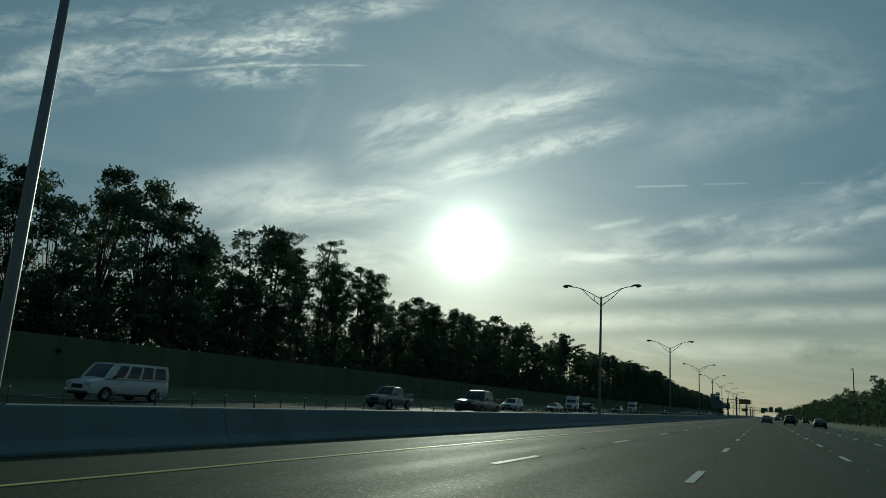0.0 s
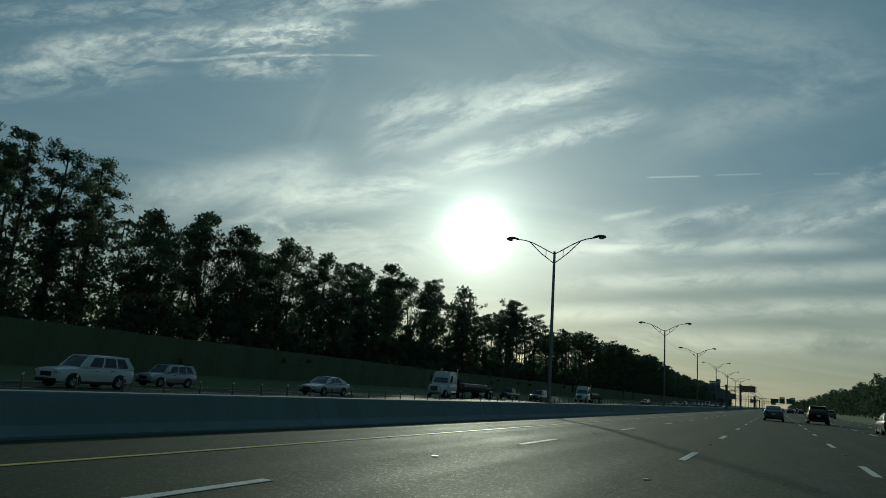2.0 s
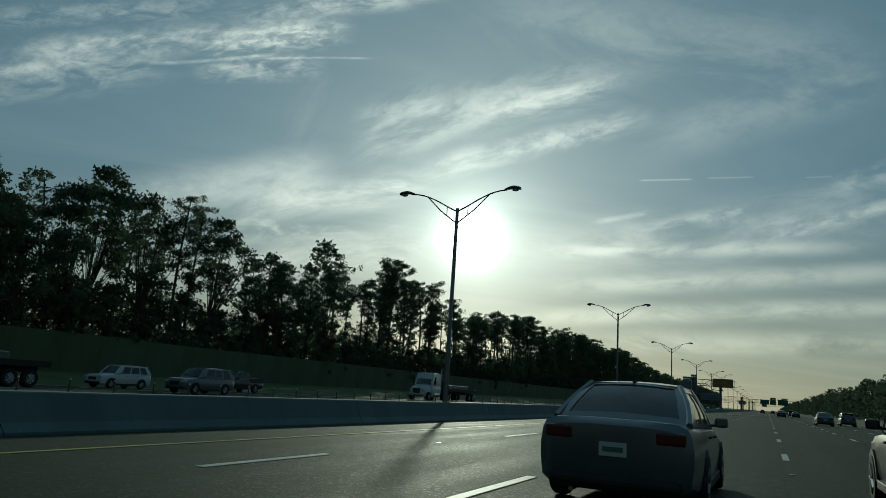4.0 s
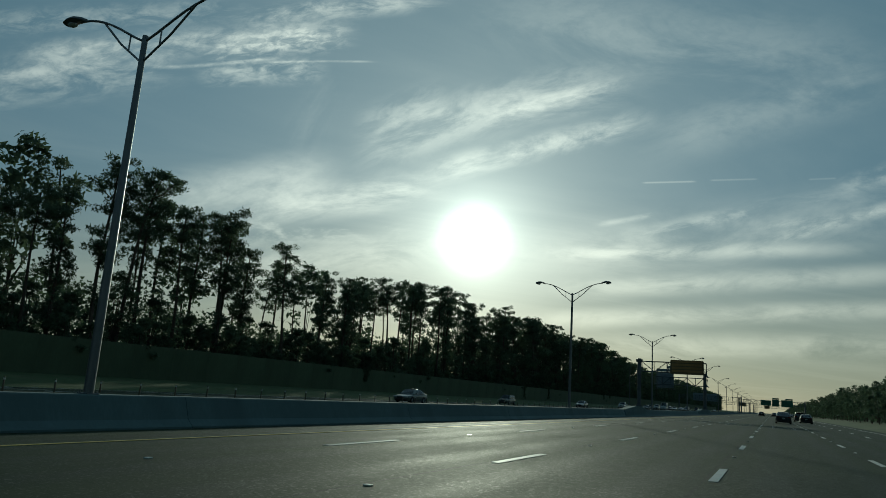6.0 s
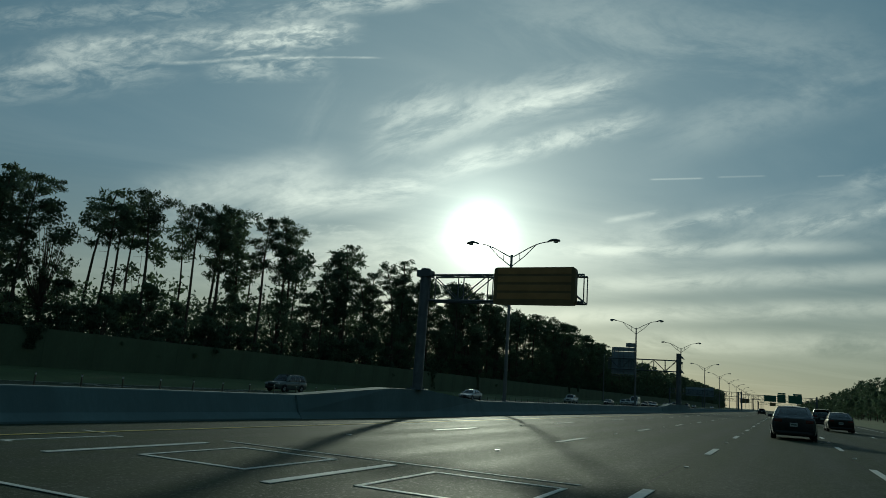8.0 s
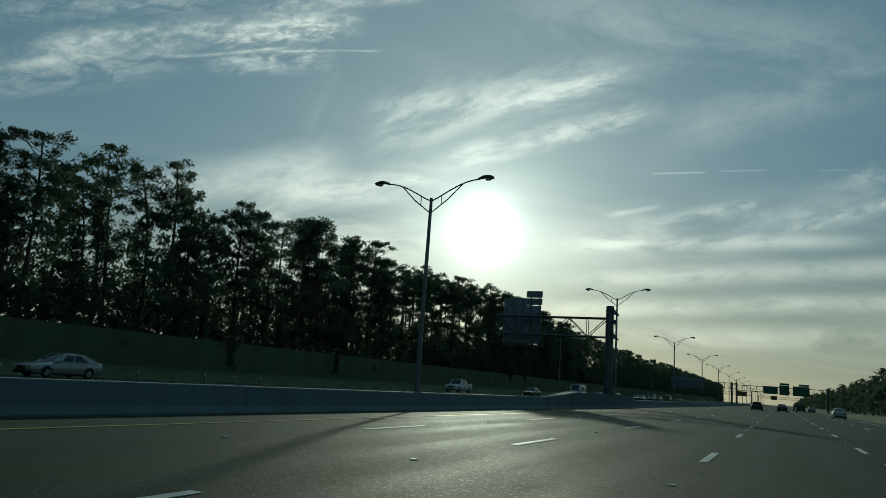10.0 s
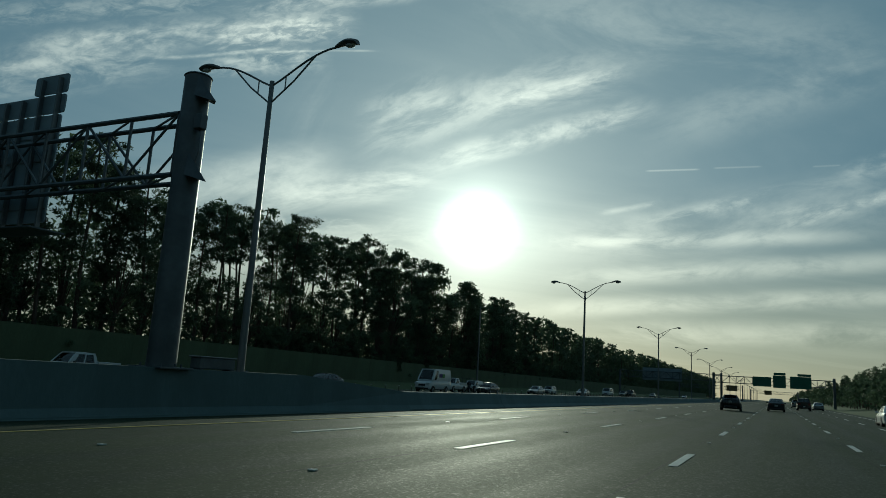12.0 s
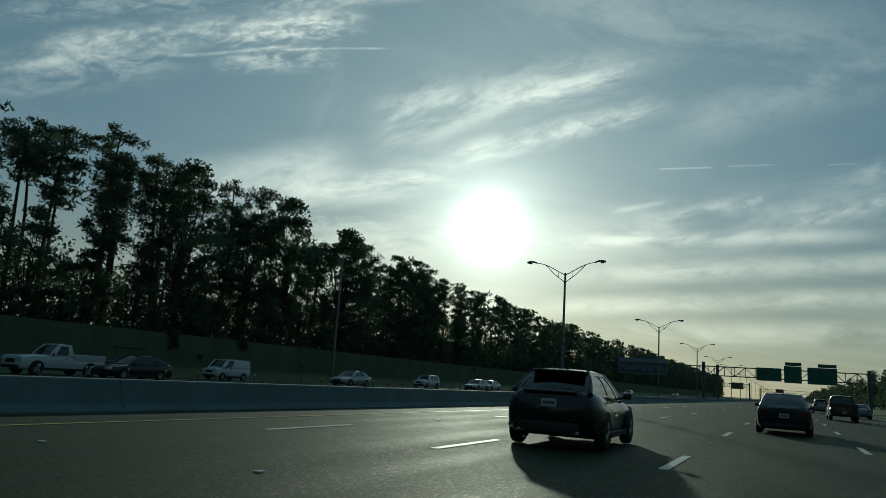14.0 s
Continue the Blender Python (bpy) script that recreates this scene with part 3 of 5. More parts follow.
def broadleaf(seed, h, spread, clumps, leaves, label, name="oak_tree", low=0.22, group="trees behind the noise wall", size=0.36):
    """A broad tree with a forked trunk and a domed crown of many lumps, some pushed out past the rest."""
    rng = np.random.default_rng(seed)
    tree = thing(name, pose(0, 0, 0), label, "tree", group)
    bm = bmesh.new()
    fork = np.array([rng.normal(0, 0.3), rng.normal(0, 0.3), h * 0.34])
    tube(bm, [(0, 0, 0), fork * 0.5 + rng.normal(0, 0.08, 3) * (1, 1, 0), fork], [0.018 * h, 0.014 * h, 0.011 * h], 6)
    centres, radii = [], []
    for i in range(clumps):
        f = low + (1 - low) * rng.random() ** 0.75
        up = (f - low) / (1 - low)
        width = spread * (0.55 + 0.45 * math.sin(math.pi * min(1, up * 0.8 + 0.12))) * math.sqrt(max(0.05, 1 - up ** 3.2))
        a, o = rng.random() * 6.283, rng.random() ** 0.38 * rng.uniform(0.85, 1.12)
        r = rng.uniform(0.6, 1.15) * (0.45 + 0.045 * h)
        tip = np.array([math.cos(a) * o * width, math.sin(a) * o * width, f * h - r * 0.5])
        start = fork * min(1.0, f / 0.4)
        tube(bm, [start, (start + tip) / 2 + np.array([0, 0, -0.25]), tip], [0.005 * h, 0.04, 0.012], 4, False)
        centres.append(tip)
        radii.append((r, r, r * 0.66))
    part("trunk", bm, BARK, tree, smooth=True)
    part("crown", leaf_mesh("crown", leaf_cloud(rng, centres, radii, leaves, size, 0.8), OAK_LEAF), OAK_LEAF, tree)
    return tree


TALL, SLIM, HIGH = "tall dark slash pine with a tufted crown on a bare trunk", "slender dark pine clothed with tufts to mid height", "tall pine with a high rounded crown and long bare trunk"
pines = [pine(11, 25.0, 3.0, 0.66, 16, TALL),
         pine(12, 24.0, 2.6, 0.58, 17, TALL, flat=0.3),
         pine(13, 26.0, 3.4, 0.74, 15, HIGH, flat=0.8),
         pine(14, 23.0, 2.1, 0.50, 18, SLIM, flat=0.3, vine=10),
         pine(15, 25.0, 2.9, 0.64, 13, "tall leaning pine with a thin open crown", 1.8),
         pine(16, 22.0, 1.9, 0.46, 17, SLIM, flat=0.2, vine=14),
         pine(17, 26.0, 3.6, 0.76, 16, HIGH, 1.0, flat=0.9),
         pine(18, 24.0, 2.5, 0.56, 18, TALL, 1.0)]
oaks = [broadleaf(21, 20.0, 4.6, 52, 96, "dark broad-crowned oak in the wood's edge"),
        broadleaf(22, 18.0, 4.9, 50, 96, "dark broad-crowned oak in the wood's edge"),
        broadleaf(23, 21.0, 4.0, 48, 96, "tall leafy oak with an uneven crown in the wood's edge", low=0.30)]
shrubs = [broadleaf(31, 9.0, 3.4, 24, 74, "dense dark shrub below the pines behind the wall", "shrub", 0.10, "shrubs behind the noise wall", 0.42),
          broadleaf(32, 11.5, 3.2, 26, 74, "dense dark shrub below the pines behind the wall", "shrub", 0.10, "shrubs behind the noise wall", 0.42)]
HEIGHT = {}
for kinds in (pines, oaks, shrubs):
    for tree, tall in zip(kinds, {8: (25, 24, 26, 23, 25, 22, 26, 24), 3: (20, 18, 21), 2: (9, 11.5)}[len(kinds)]):
        HEIGHT[tree.name] = tall
used = set()


def spare(kinds, every, grow):
    """Plainer versions of the trees for the far woods: height, leaves and trunk triangles."""
    made = []
    for tree in kinds:
        wood = next(c for c in tree.children if c.name.startswith("trunk")).data
        crown = next(c for c in tree.children if c.name.startswith("crown")).data
        v = np.empty(len(crown.vertices) * 3, np.float32)
        crown.vertices.foreach_get("co", v)
        v = v.reshape(-1, 3, 3)[::every]
        c = v.mean(axis=1, keepdims=True)
        v = (c + (v - c) * grow).reshape(-1, 3)
        w = np.empty(len(wood.vertices) * 3, np.float32)
        wood.vertices.foreach_get("co", w)
        tris = [(p.vertices[0], p.vertices[k], p.vertices[k + 1]) for p in list(wood.polygons)[:(110 if every < 4 else 50)] for k in range(1, len(p.vertices) - 1)]
        made.append((HEIGHT[tree.name], v, w.reshape(-1, 3)[np.array(tris).ravel()]))
    return made


far_leaves, far_wood = [], []


def far_tree(kinds, x, y, tall):
    """One of the many distant trees, joined with the rest."""
    own, v, w = kinds[random.randrange(len(kinds))]
    a, size = random.uniform(0, 6.283), tall / own
    c, s = math.cos(a), math.sin(a)
    turn = np.array([[c, s, 0], [-s, c, 0], [0, 0, 1]]) * size
    at = np.array([x, y, height_at(x, GROUND) - 0.15])
    far_leaves.append(v @ turn + at)
    far_wood.append(w @ turn + at)


FAR_PINES, FAR_OAKS, FAR_SHRUBS = spare(pines, 12, 3.0), spare(oaks, 9, 2.6), spare(shrubs, 8, 2.6)
BACK_PINES, BACK_OAKS = spare(pines, 4, 1.75), spare(oaks, 4, 1.7)


def plant(kinds, x, y, tall):
    proto = kinds[random.randrange(len(kinds))]
    size = tall / HEIGHT[proto.name.split(".")[0] if proto.name not in HEIGHT else proto.name]
    m = pose(x, y, height_at(x, GROUND) - 0.15, 0, 0, random.uniform(0, 360))
    if proto.name not in used:
        used.add(proto.name)
        proto.matrix_basis = m @ Matrix.Scale(size, 4)
        return proto
    ob = copy_thing(proto, m)
    ob.scale = (size, size, size)
    return ob


# heights of the wood's edge above the road, every 10 m from y = 40
EDGE = [24.8, 22.5, 24.8, 25.5, 22.3, 24.5, 26.2, 25.0, 23.5, 24.2, 21.5, 21.3, 23.9, 22.5, 22.0, 20.5, 24.6, 24.6, 23.2, 19.0,
        19.5, 20.5, 25.0, 27.8, 26.5, 25.0, 24.3, 20.4, 21.0, 22.0, 26.6, 22.7, 28.4, 26.6, 23.0, 25.0, 27.2, 27.2, 25.7, 27.0,
        27.4, 27.8, 27.7, 25.8, 24.0, 25.3, 27.0, 27.2, 28.8, 28.2, 27.4, 28.0, 28.0, 26.5, 26.7, 27.0, 26.0, 25.2, 24.6, 24.0]
# height of the closed undergrowth, every 40 m from y = 40
UNDER = [13.5, 16.0, 17.0, 15.5, 15.0, 11.0, 13.5, 10.5, 13.5, 18.5, 19.0, 17.0, 15.0, 15.5, 16.5, 16.0]


def along(table, y, start, step):
    f = min(max((y - start) / step, 0), len(table) - 1.001)
    i = int(f)
    return table[i] + (table[i + 1] - table[i]) * (f - i)


def crest(x, y):
    """The height that a tree at x, y needs to reach the outline of the wood."""
    return 1.2 + (along(EDGE, y, 40, 10) - 0.7) * (10 - x) / 72


EDGE_END = 640.0
y = 34.0
while y < 1400:
    x = random.uniform(-65.5, -60.0)
    h = crest(x, y) * random.choice((0.84, 0.92, 0.97, 1.0, 1.0))
    leafy = random.random() < (0.60 if y < 245 and not 70 < y < 125 else 0.10 if y < 400 else 0.26)
    if y < EDGE_END:
        plant(oaks if leafy else pines, x, y, h)
        y += random.uniform(3.0, 5.6) if y > 400 else random.uniform(3.6, 6.6)
    else:
        far_tree(FAR_OAKS if leafy else FAR_PINES, x, y, h)
        y += random.uniform(4, 7)
y = 36.0
while y < 1400:
    x = random.uniform(-78, -68)
    h = crest(x, y) * random.uniform(0.72, 0.96)
    leafy = random.random() < 0.2
    if y < EDGE_END:
        far_tree(BACK_OAKS if leafy else BACK_PINES, x, y, h)
    else:
        far_tree(FAR_OAKS if leafy else FAR_PINES, x, y, h)
    y += random.uniform(4.0, 7.0) if y < EDGE_END else random.uniform(6, 10)
y = 32.0
while y < 1400:
    h = along(UNDER, y, 40, 40) * random.uniform(0.70, 1.10)
    if y < EDGE_END:
        plant(oaks if h > 12 else shrubs, random.uniform(-64, -60.5), y, h)
    else:
        far_tree(FAR_OAKS, random.uniform(-64, -60.5), y, h)
    y += random.uniform(3.6, 6.2) if y > 390 else random.uniform(4.5, 8.0)
y = 30.0
while y < 1400:
    if y < EDGE_END:
        plant(shrubs, random.uniform(-60.5, -58.8), y, random.uniform(5.5, 8.5))
    else:
        far_tree(FAR_SHRUBS, random.uniform(-60.5, -58.8), y, random.uniform(6, 9))
    y += random.uniform(4.0, 6.5) if y < EDGE_END else random.uniform(6, 10)
# the other side of the road, never seen from near
y = 150.0
while y < 1700:
    far_tree(FAR_OAKS, random.uniform(36, 41), y, random.uniform(8.6, 11.6))
    far_tree(FAR_PINES + FAR_OAKS, random.uniform(42, 50), y + 3, random.uniform(11.0, 16.5))
    far_tree(FAR_SHRUBS, random.uniform(31.5, 35), y, random.uniform(5.0, 7.5))
    y += random.uniform(5, 9) if y < 800 else random.uniform(10, 16)
far_woods = thing("far_woods", pose(0, 0, 0), "distant mixed pine and oak woods along the motorway", "woodland", kind="stuff")
part("crown", leaf_mesh("crown", np.concatenate(far_leaves), PINE_LEAF), PINE_LEAF, far_woods)
part("trunk", leaf_mesh("trunk", np.concatenate(far_wood), BARK), BARK, far_woods)


def thicket(name, x, deep, y0, y1, top, count, size, label):
    """The depth of the wood: one mass of leaves that nobody could count. top: its height along the road."""
    rng = np.random.default_rng(5)
    ys = rng.uniform(y0, y1, count)
    tops = np.array([top(v) for v in ys]) * (0.82 + 0.14 * np.sin(ys * 0.21) + 0.10 * np.sin(ys * 0.071 + 1) + 0.08 * np.sin(ys * 0.57))
    c = np.stack([x + rng.uniform(-deep, deep, count), ys, tops * rng.random(count) ** 1.35 + 0.3], 1)
    v = leaf_cloud(rng, c, np.ones((count, 3)) * 0.5, 1, size)
    tagged(new(name, leaf_mesh(name, v, OAK_LEAF)), label, "woodland", kind="stuff")


thicket("woodland", -68.0, 5.0, 10, 760, lambda v: along(UNDER, v, 40, 40) * 0.95, 260000, 0.48, "dark mass of foliage deep in the wood")
thicket("woodland", -86.0, 4.0, 20, 1200, lambda v: along(UNDER, v, 40, 40) * 1.05, 120000, 0.85, "dark mass of foliage deep in the wood")
thicket("woodland", 56, 4.0, 100, 1600, lambda v: 12.0, 40000, 1.2, "dark mass of foliage beyond the grassy verge")


def creeper(y, seed, length):
    """A curtain of creeper hanging over the noise wall's top."""
    rng = np.random.default_rng(seed)
    c = thing("creeper", pose(WALL_X + 0.12, y, 0), "dark creeper hanging over the noise wall", "creeper", "creepers on the noise wall")
    centres = [(0.04 + 0.08 * rng.random(), rng.normal(0, 0.55), WALL_TOP + 0.2 - length * rng.random() ** 1.3) for _ in range(26)]
    part("foliage", leaf_mesh("foliage", leaf_cloud(rng, centres, [(0.14, 0.42, 0.40)] * 26, 46, 0.20), OAK_LEAF), OAK_LEAF, c)


for k, (y, length) in enumerate(((322.8, 2.2), (417.1, 3.6), (443.0, 3.4), (531.0, 1.9), (543.3, 1.2))):
    creeper(y, 40 + k, length)


# ---- sign gantries ----
SIGN_FRONT = material("message_board_face", (0.20, 0.135, 0.06), 0.7, spread=0.2, grain=3, stain=0.6, bump=0.05)
SIGN_BACK = material("sign_back_aluminium", (0.24, 0.31, 0.36), 0.5, 0.1, spread=0.15, grain=3, stain=0.7, bump=0.05)
SIGN_GREEN = material("sign_green_sheeting", (0.026, 0.15, 0.095), 0.5, spread=0.15, grain=4, stain=0.5, bump=0.02)


def truss(parent, x0, x1, y, z0, z1, depth, bay, mat, r=0.07):
    """Box truss along x: four chords, uprights and diagonals, each its own member."""
    for yy in (y - depth / 2, y + depth / 2):
        for z in (z0, z1):
            part("chord", tube(bmesh.new(), [(x0, yy, z), (x1, yy, z)], r, 8), mat, parent, smooth=True)
    n = max(1, round(abs(x1 - x0) / bay))
    for i in range(n + 1):
        x = x0 + (x1 - x0) * i / n
        for yy in (y - depth / 2, y + depth / 2):
            part("upright", tube(bmesh.new(), [(x, yy, z0), (x, yy, z1)], r * 0.6, 6), mat, parent)
        if i < n:
            xn = x0 + (x1 - x0) * (i + 1) / n
            a, b = (z0, z1) if i % 2 else (z1, z0)
            for yy in (y - depth / 2, y + depth / 2):
                part("diagonal", tube(bmesh.new(), [(x, yy, a), (xn, yy, b)], r * 0.55, 6), mat, parent)
            for z in (z0, z1):
                part("diagonal", tube(bmesh.new(), [(x, y - depth / 2, z), (xn, y + depth / 2, z)], r * 0.45, 5), mat, parent)


def column(parent, x, y, z0, z1, r, mat):
    bm = bmesh.new()
    tube(bm, [(x, y, z0), (x, y, z1)], [r, r * 0.94], 20)
    tube(bm, [(x, y, z1), (x, y, z1 + 0.06)], [r * 1.02, r * 0.9], 20)
    part("column", bm, mat, parent, smooth=True)
    bm = bmesh.new()
    box(bm, (x - r * 1.5, y - r * 1.5, z0), (x + r * 1.5, y + r * 1.5, z0 + 0.06), 0.01)
    for k in range(8):
        a = k * math.pi / 4
        tube(bm, [(x + r * 1.3 * math.cos(a), y + r * 1.3 * math.sin(a), z0 + 0.05), (x + r * 1.3 * math.cos(a), y + r * 1.3 * math.sin(a), z0 + 0.16)], 0.03, 6)
    part("base_plate", bm, mat, parent)


def panel_sign(parent, x0, x1, z0, z1, y, thick, mat, name="sign_panel", round_off=0.12, label=""):
    bm = bmesh.new()
    pts = []
    for cx, cz, a0 in ((x1 - round_off, z1 - round_off, 0), (x0 + round_off, z1 - round_off, 90), (x0 + round_off, z0 + round_off, 180), (x1 - round_off, z0 + round_off, 270)):
        for k in range(5):
            a = radians(a0 + 22.5 * k)
            pts.append((cx + round_off * math.cos(a), cz + round_off * math.sin(a)))
    front = [bm.verts.new((x, y - thick / 2, z)) for x, z in pts]
    back = [bm.verts.new((x, y + thick / 2, z)) for x, z in pts]
    bm.faces.new(front)
    bm.faces.new(back[::-1])
    for i in range(len(pts)):
        j = (i + 1) % len(pts)
        bm.faces.new((front[i], back[i], back[j], front[j]))
    return part(name, bm, mat, parent, label)


# message board on a cantilever from the median
g = thing("message_sign_gantry", pose(0, 0, 0), "dark message board on a steel cantilever over the road", "sign gantry")
column(g, -5.35, 308.3, 1.0, 7.35, 0.27, DARK_STEEL)
bm = bmesh.new()
box(bm, (-5.75, 308.0, 6.95), (-4.95, 308.6, 7.30), 0.02)
part("bracket", bm, DARK_STEEL, g)
truss(g, -5.1, 3.25, 308.75, 5.72, 7.08, 0.7, 1.55, DARK_STEEL, 0.055)
board = panel_sign(g, -1.25, 2.95, 5.52, 7.38, 308.12, 0.42, SIGN_FRONT, "message_board", 0.16, "unlit dark brown message board")
bm = bmesh.new()
for i in range(4):
    z = 5.78 + i * 0.42
    box(bm, (-1.05, 307.895, z), (2.75, 307.906, z + 0.30), 0.004)
part("display", bm, material("display_face", (0.42, 0.23, 0.08), 0.6, grain=30, bump=0.1), board)

# large sign for the other direction, seen from its back
g = thing("sign_gantry", pose(0, 0, 0), "steel cantilever with a large sign turned to oncoming traffic", "sign gantry")
column(g, -5.75, 420.0, 1.05, 10.75, 0.46, DARK_STEEL)
truss(g, -6.1, -19.2, 420.2, 7.30, 9.42, 0.95, 2.1, DARK_STEEL, 0.09)
for z in (9.9, 7.2):
    bm = bmesh.new()
    vs = [bm.verts.new(p) for p in ((-5.35, 419.5, z), (-4.55, 419.7, z - 0.25), (-5.3, 420.4, z), (-5.35, 419.6, z + 0.75))]
    for f in ((0, 1, 2), (0, 1, 3), (1, 2, 3), (0, 2, 3)):
        bm.faces.new([vs[i] for i in f])
    part("gusset", bm, DARK_STEEL, g)
bm = bmesh.new()
box(bm, (-5.25, 419.55, 8.75), (-4.95, 419.85, 9.25), 0.02)
tube(bm, [(-5.05, 419.7, 8.75), (-5.0, 419.68, 8.0), (-5.12, 419.66, 7.5), (-5.28, 419.6, 7.3)], 0.025, 6)
part("junction_box", bm, DARK_STEEL, g)
for x0, x1, z0, z1 in ((-18.9, -14.2, 6.35, 10.85), (-18.9, -14.1, 10.93, 11.72), (-16.1, -14.1, 11.80, 12.60)):
    panel_sign(g, x0, x1, z0, z1, 421.25, 0.06, SIGN_BACK, "sign_panel", 0.12, "blue-grey aluminium back of a sign panel")
for i in range(5):
    x = -18.6 + i * 1.05
    bm = bmesh.new()
    box(bm, (x - 0.05, 421.02, 6.05), (x + 0.05, 421.20, 11.6 if i < 3 else 12.4), 0.008)
    part("stiffener", bm, GALVANISED, g)
for z in (6.9, 7.9, 8.9, 9.9):
    bm = bmesh.new()
    box(bm, (-18.9, 421.18, z - 0.03), (-14.2, 421.215, z + 0.03))
    part("rail", bm, GALVANISED, g)
bm = bmesh.new()
box(bm, (-19.3, 420.4, 5.98), (-13.8, 421.9, 6.04))
for i in range(12):
    x = -19.2 + i * 0.48
    tube(bm, [(x, 420.4, 6.0), (x, 421.9, 6.0)], 0.02, 4)
part("walkway", bm, DARK_STEEL, g)

# the span with green signs further on
g = thing("sign_gantry", pose(0, 0, 0), "long steel truss over the road with dark green signs", "sign gantry")
column(g, -5.35, 637.5, 0.52, 8.6, 0.40, DARK_STEEL)
column(g, 27.0, 637.5, -0.4, 8.4, 0.40, DARK_STEEL)
truss(g, -5.3, 27.0, 638.2, 5.75, 7.75, 1.0, 2.2, DARK_STEEL, 0.10)
for x0, x1, z0, z1 in ((5.6, 10.6, 5.2, 8.0), (11.1, 14.5, 5.0, 8.6), (11.3, 14.5, 8.68, 9.4), (15.6, 21.2, 5.0, 8.5), (17.6, 21.1, 8.58, 9.3)):
    panel_sign(g, x0, x1, z0, z1, 637.45, 0.08, SIGN_GREEN, "sign_panel", 0.15, "dark green reflective sign panel")
g = thing("sign_gantry", pose(0, 0, 0), "steel truss over the opposite lanes with a wide sign's back", "sign gantry")
column(g, -5.6, 676.0, 0.52, 9.6, 0.42, DARK_STEEL)
column(g, -41.0, 676.0, -0.5, 9.4, 0.42, DARK_STEEL)
truss(g, -5.7, -41.0, 676.6, 6.9, 9.2, 1.0, 2.4, DARK_STEEL, 0.10)
panel_sign(g, -33.0, -19.0, 6.0, 10.5, 677.4, 0.1, SIGN_BACK, "sign_panel", 0.15, "blue-grey aluminium back of a sign panel")
for y, x0, x1 in ((860.0, -14.5, -8.5), (1010.0, 4.0, 9.0)):
    g = thing("sign_gantry", pose(0, 0, 0), "distant steel sign gantry across the motorway", "sign gantry")
    column(g, -5.7, y, 0.52, 8.8, 0.40, DARK_STEEL)
    column(g, -41.0 if x0 < 0 else 27.0, y, -0.5, 8.8, 0.40, DARK_STEEL)
    truss(g, -5.7, -41.0 if x0 < 0 else 27.0, y + 0.6, 6.2, 8.0, 1.0, 2.4, DARK_STEEL, 0.10)
    panel_sign(g, x0, x1, 5.4, 8.6, y - 0.15, 0.1, SIGN_FRONT, "sign_panel", 0.15, "dark sign panel")


# ---- raised concrete plinths of the barrier round the gantry columns ----
def plinth(y0, y1, ramp, z):
    bm = bmesh.new()
    rings = []
    for y, f in ((y0, 0.0), (y0 + ramp, 1.0), (y1 - ramp, 1.0), (y1, 0.0)):
        t = 0.52 + (z - 0.52) * f
        w = 0.10 + 0.30 * f
        rings.append([bm.verts.new((x, y, zz)) for x, zz in ((-4.98 - 0.02 * f, -0.42), (-5.20, -0.10), (-5.42 + w * 0.4, t), (-6.05 - w * 0.4, t), (-6.30, -0.10), (-6.52, -0.42))])
    for a, b in zip(rings, rings[1:]):
        for k in range(5):
            bm.faces.new((a[k], a[k + 1], b[k + 1], b[k]))
    bm.faces.new(rings[0])
    bm.faces.new(rings[-1])
    part("plinth", bm, CONCRETE, barrier, "raised concrete plinth under a gantry column")


plinth(298.0, 317.0, 7.5, 1.0)
plinth(396.0, 436.0, 9.0, 1.08)

z = 1.08
box_thing = thing("equipment_cabinet", pose(-5.75, 422.3, z), "low dark steel equipment cabinet on the barrier plinth", "cabinet")
part("body", box(bmesh.new(), (-0.22, -0.85, 0.03), (0.22, 0.85, 0.40), 0.03), DARK_STEEL, box_thing)
part("lid", box(bmesh.new(), (-0.25, -0.90, 0.40), (0.25, 0.90, 0.45), 0.015), GALVANISED, box_thing)
for yy in (-0.7, 0.7):
    part("foot", box(bmesh.new(), (-0.18, yy - 0.06, 0.0), (0.18, yy + 0.06, 0.03)), DARK_STEEL, box_thing)

# ---- sensor loops sealed into the lanes ----
loops = thing("sensor_loops", pose(0, 0, 0), "white sealed saw cuts of traffic sensor loops", "road marking", kind="structure")
for x0, x1 in ((0.6, 2.4), (3.6, 5.5), (7.15, 9.15), (11.0, 12.8)):
    for y0, y1 in ((276.6, 278.6), (282.2, 284.4)):
        bm = bmesh.new()
        z = height_at(x0, NEAR) + 0.004
        for lo, hi in (((x0, y0), (x1, y0 + 0.09)), ((x0, y1 - 0.09), (x1, y1)), ((x0, y0 + 0.09), (x0 + 0.08, y1 - 0.09)), ((x1 - 0.08, y0 + 0.09), (x1, y1 - 0.09))):
            box(bm, (lo[0], lo[1], z), (hi[0], hi[1], z + 0.006))
        part("loop", bm, WHITE_PAINT, loops)
for y in (279.4, 284.9):
    bm = bmesh.new()
    box(bm, (-0.9, y, 0.005 - 0.13), (0.2, y + 0.07, 0.011 - 0.13))
    box(bm, (2.75, y, 0.005), (9.2, y + 0.07, 0.011))
    part("lead", bm, WHITE_PAINT, loops)

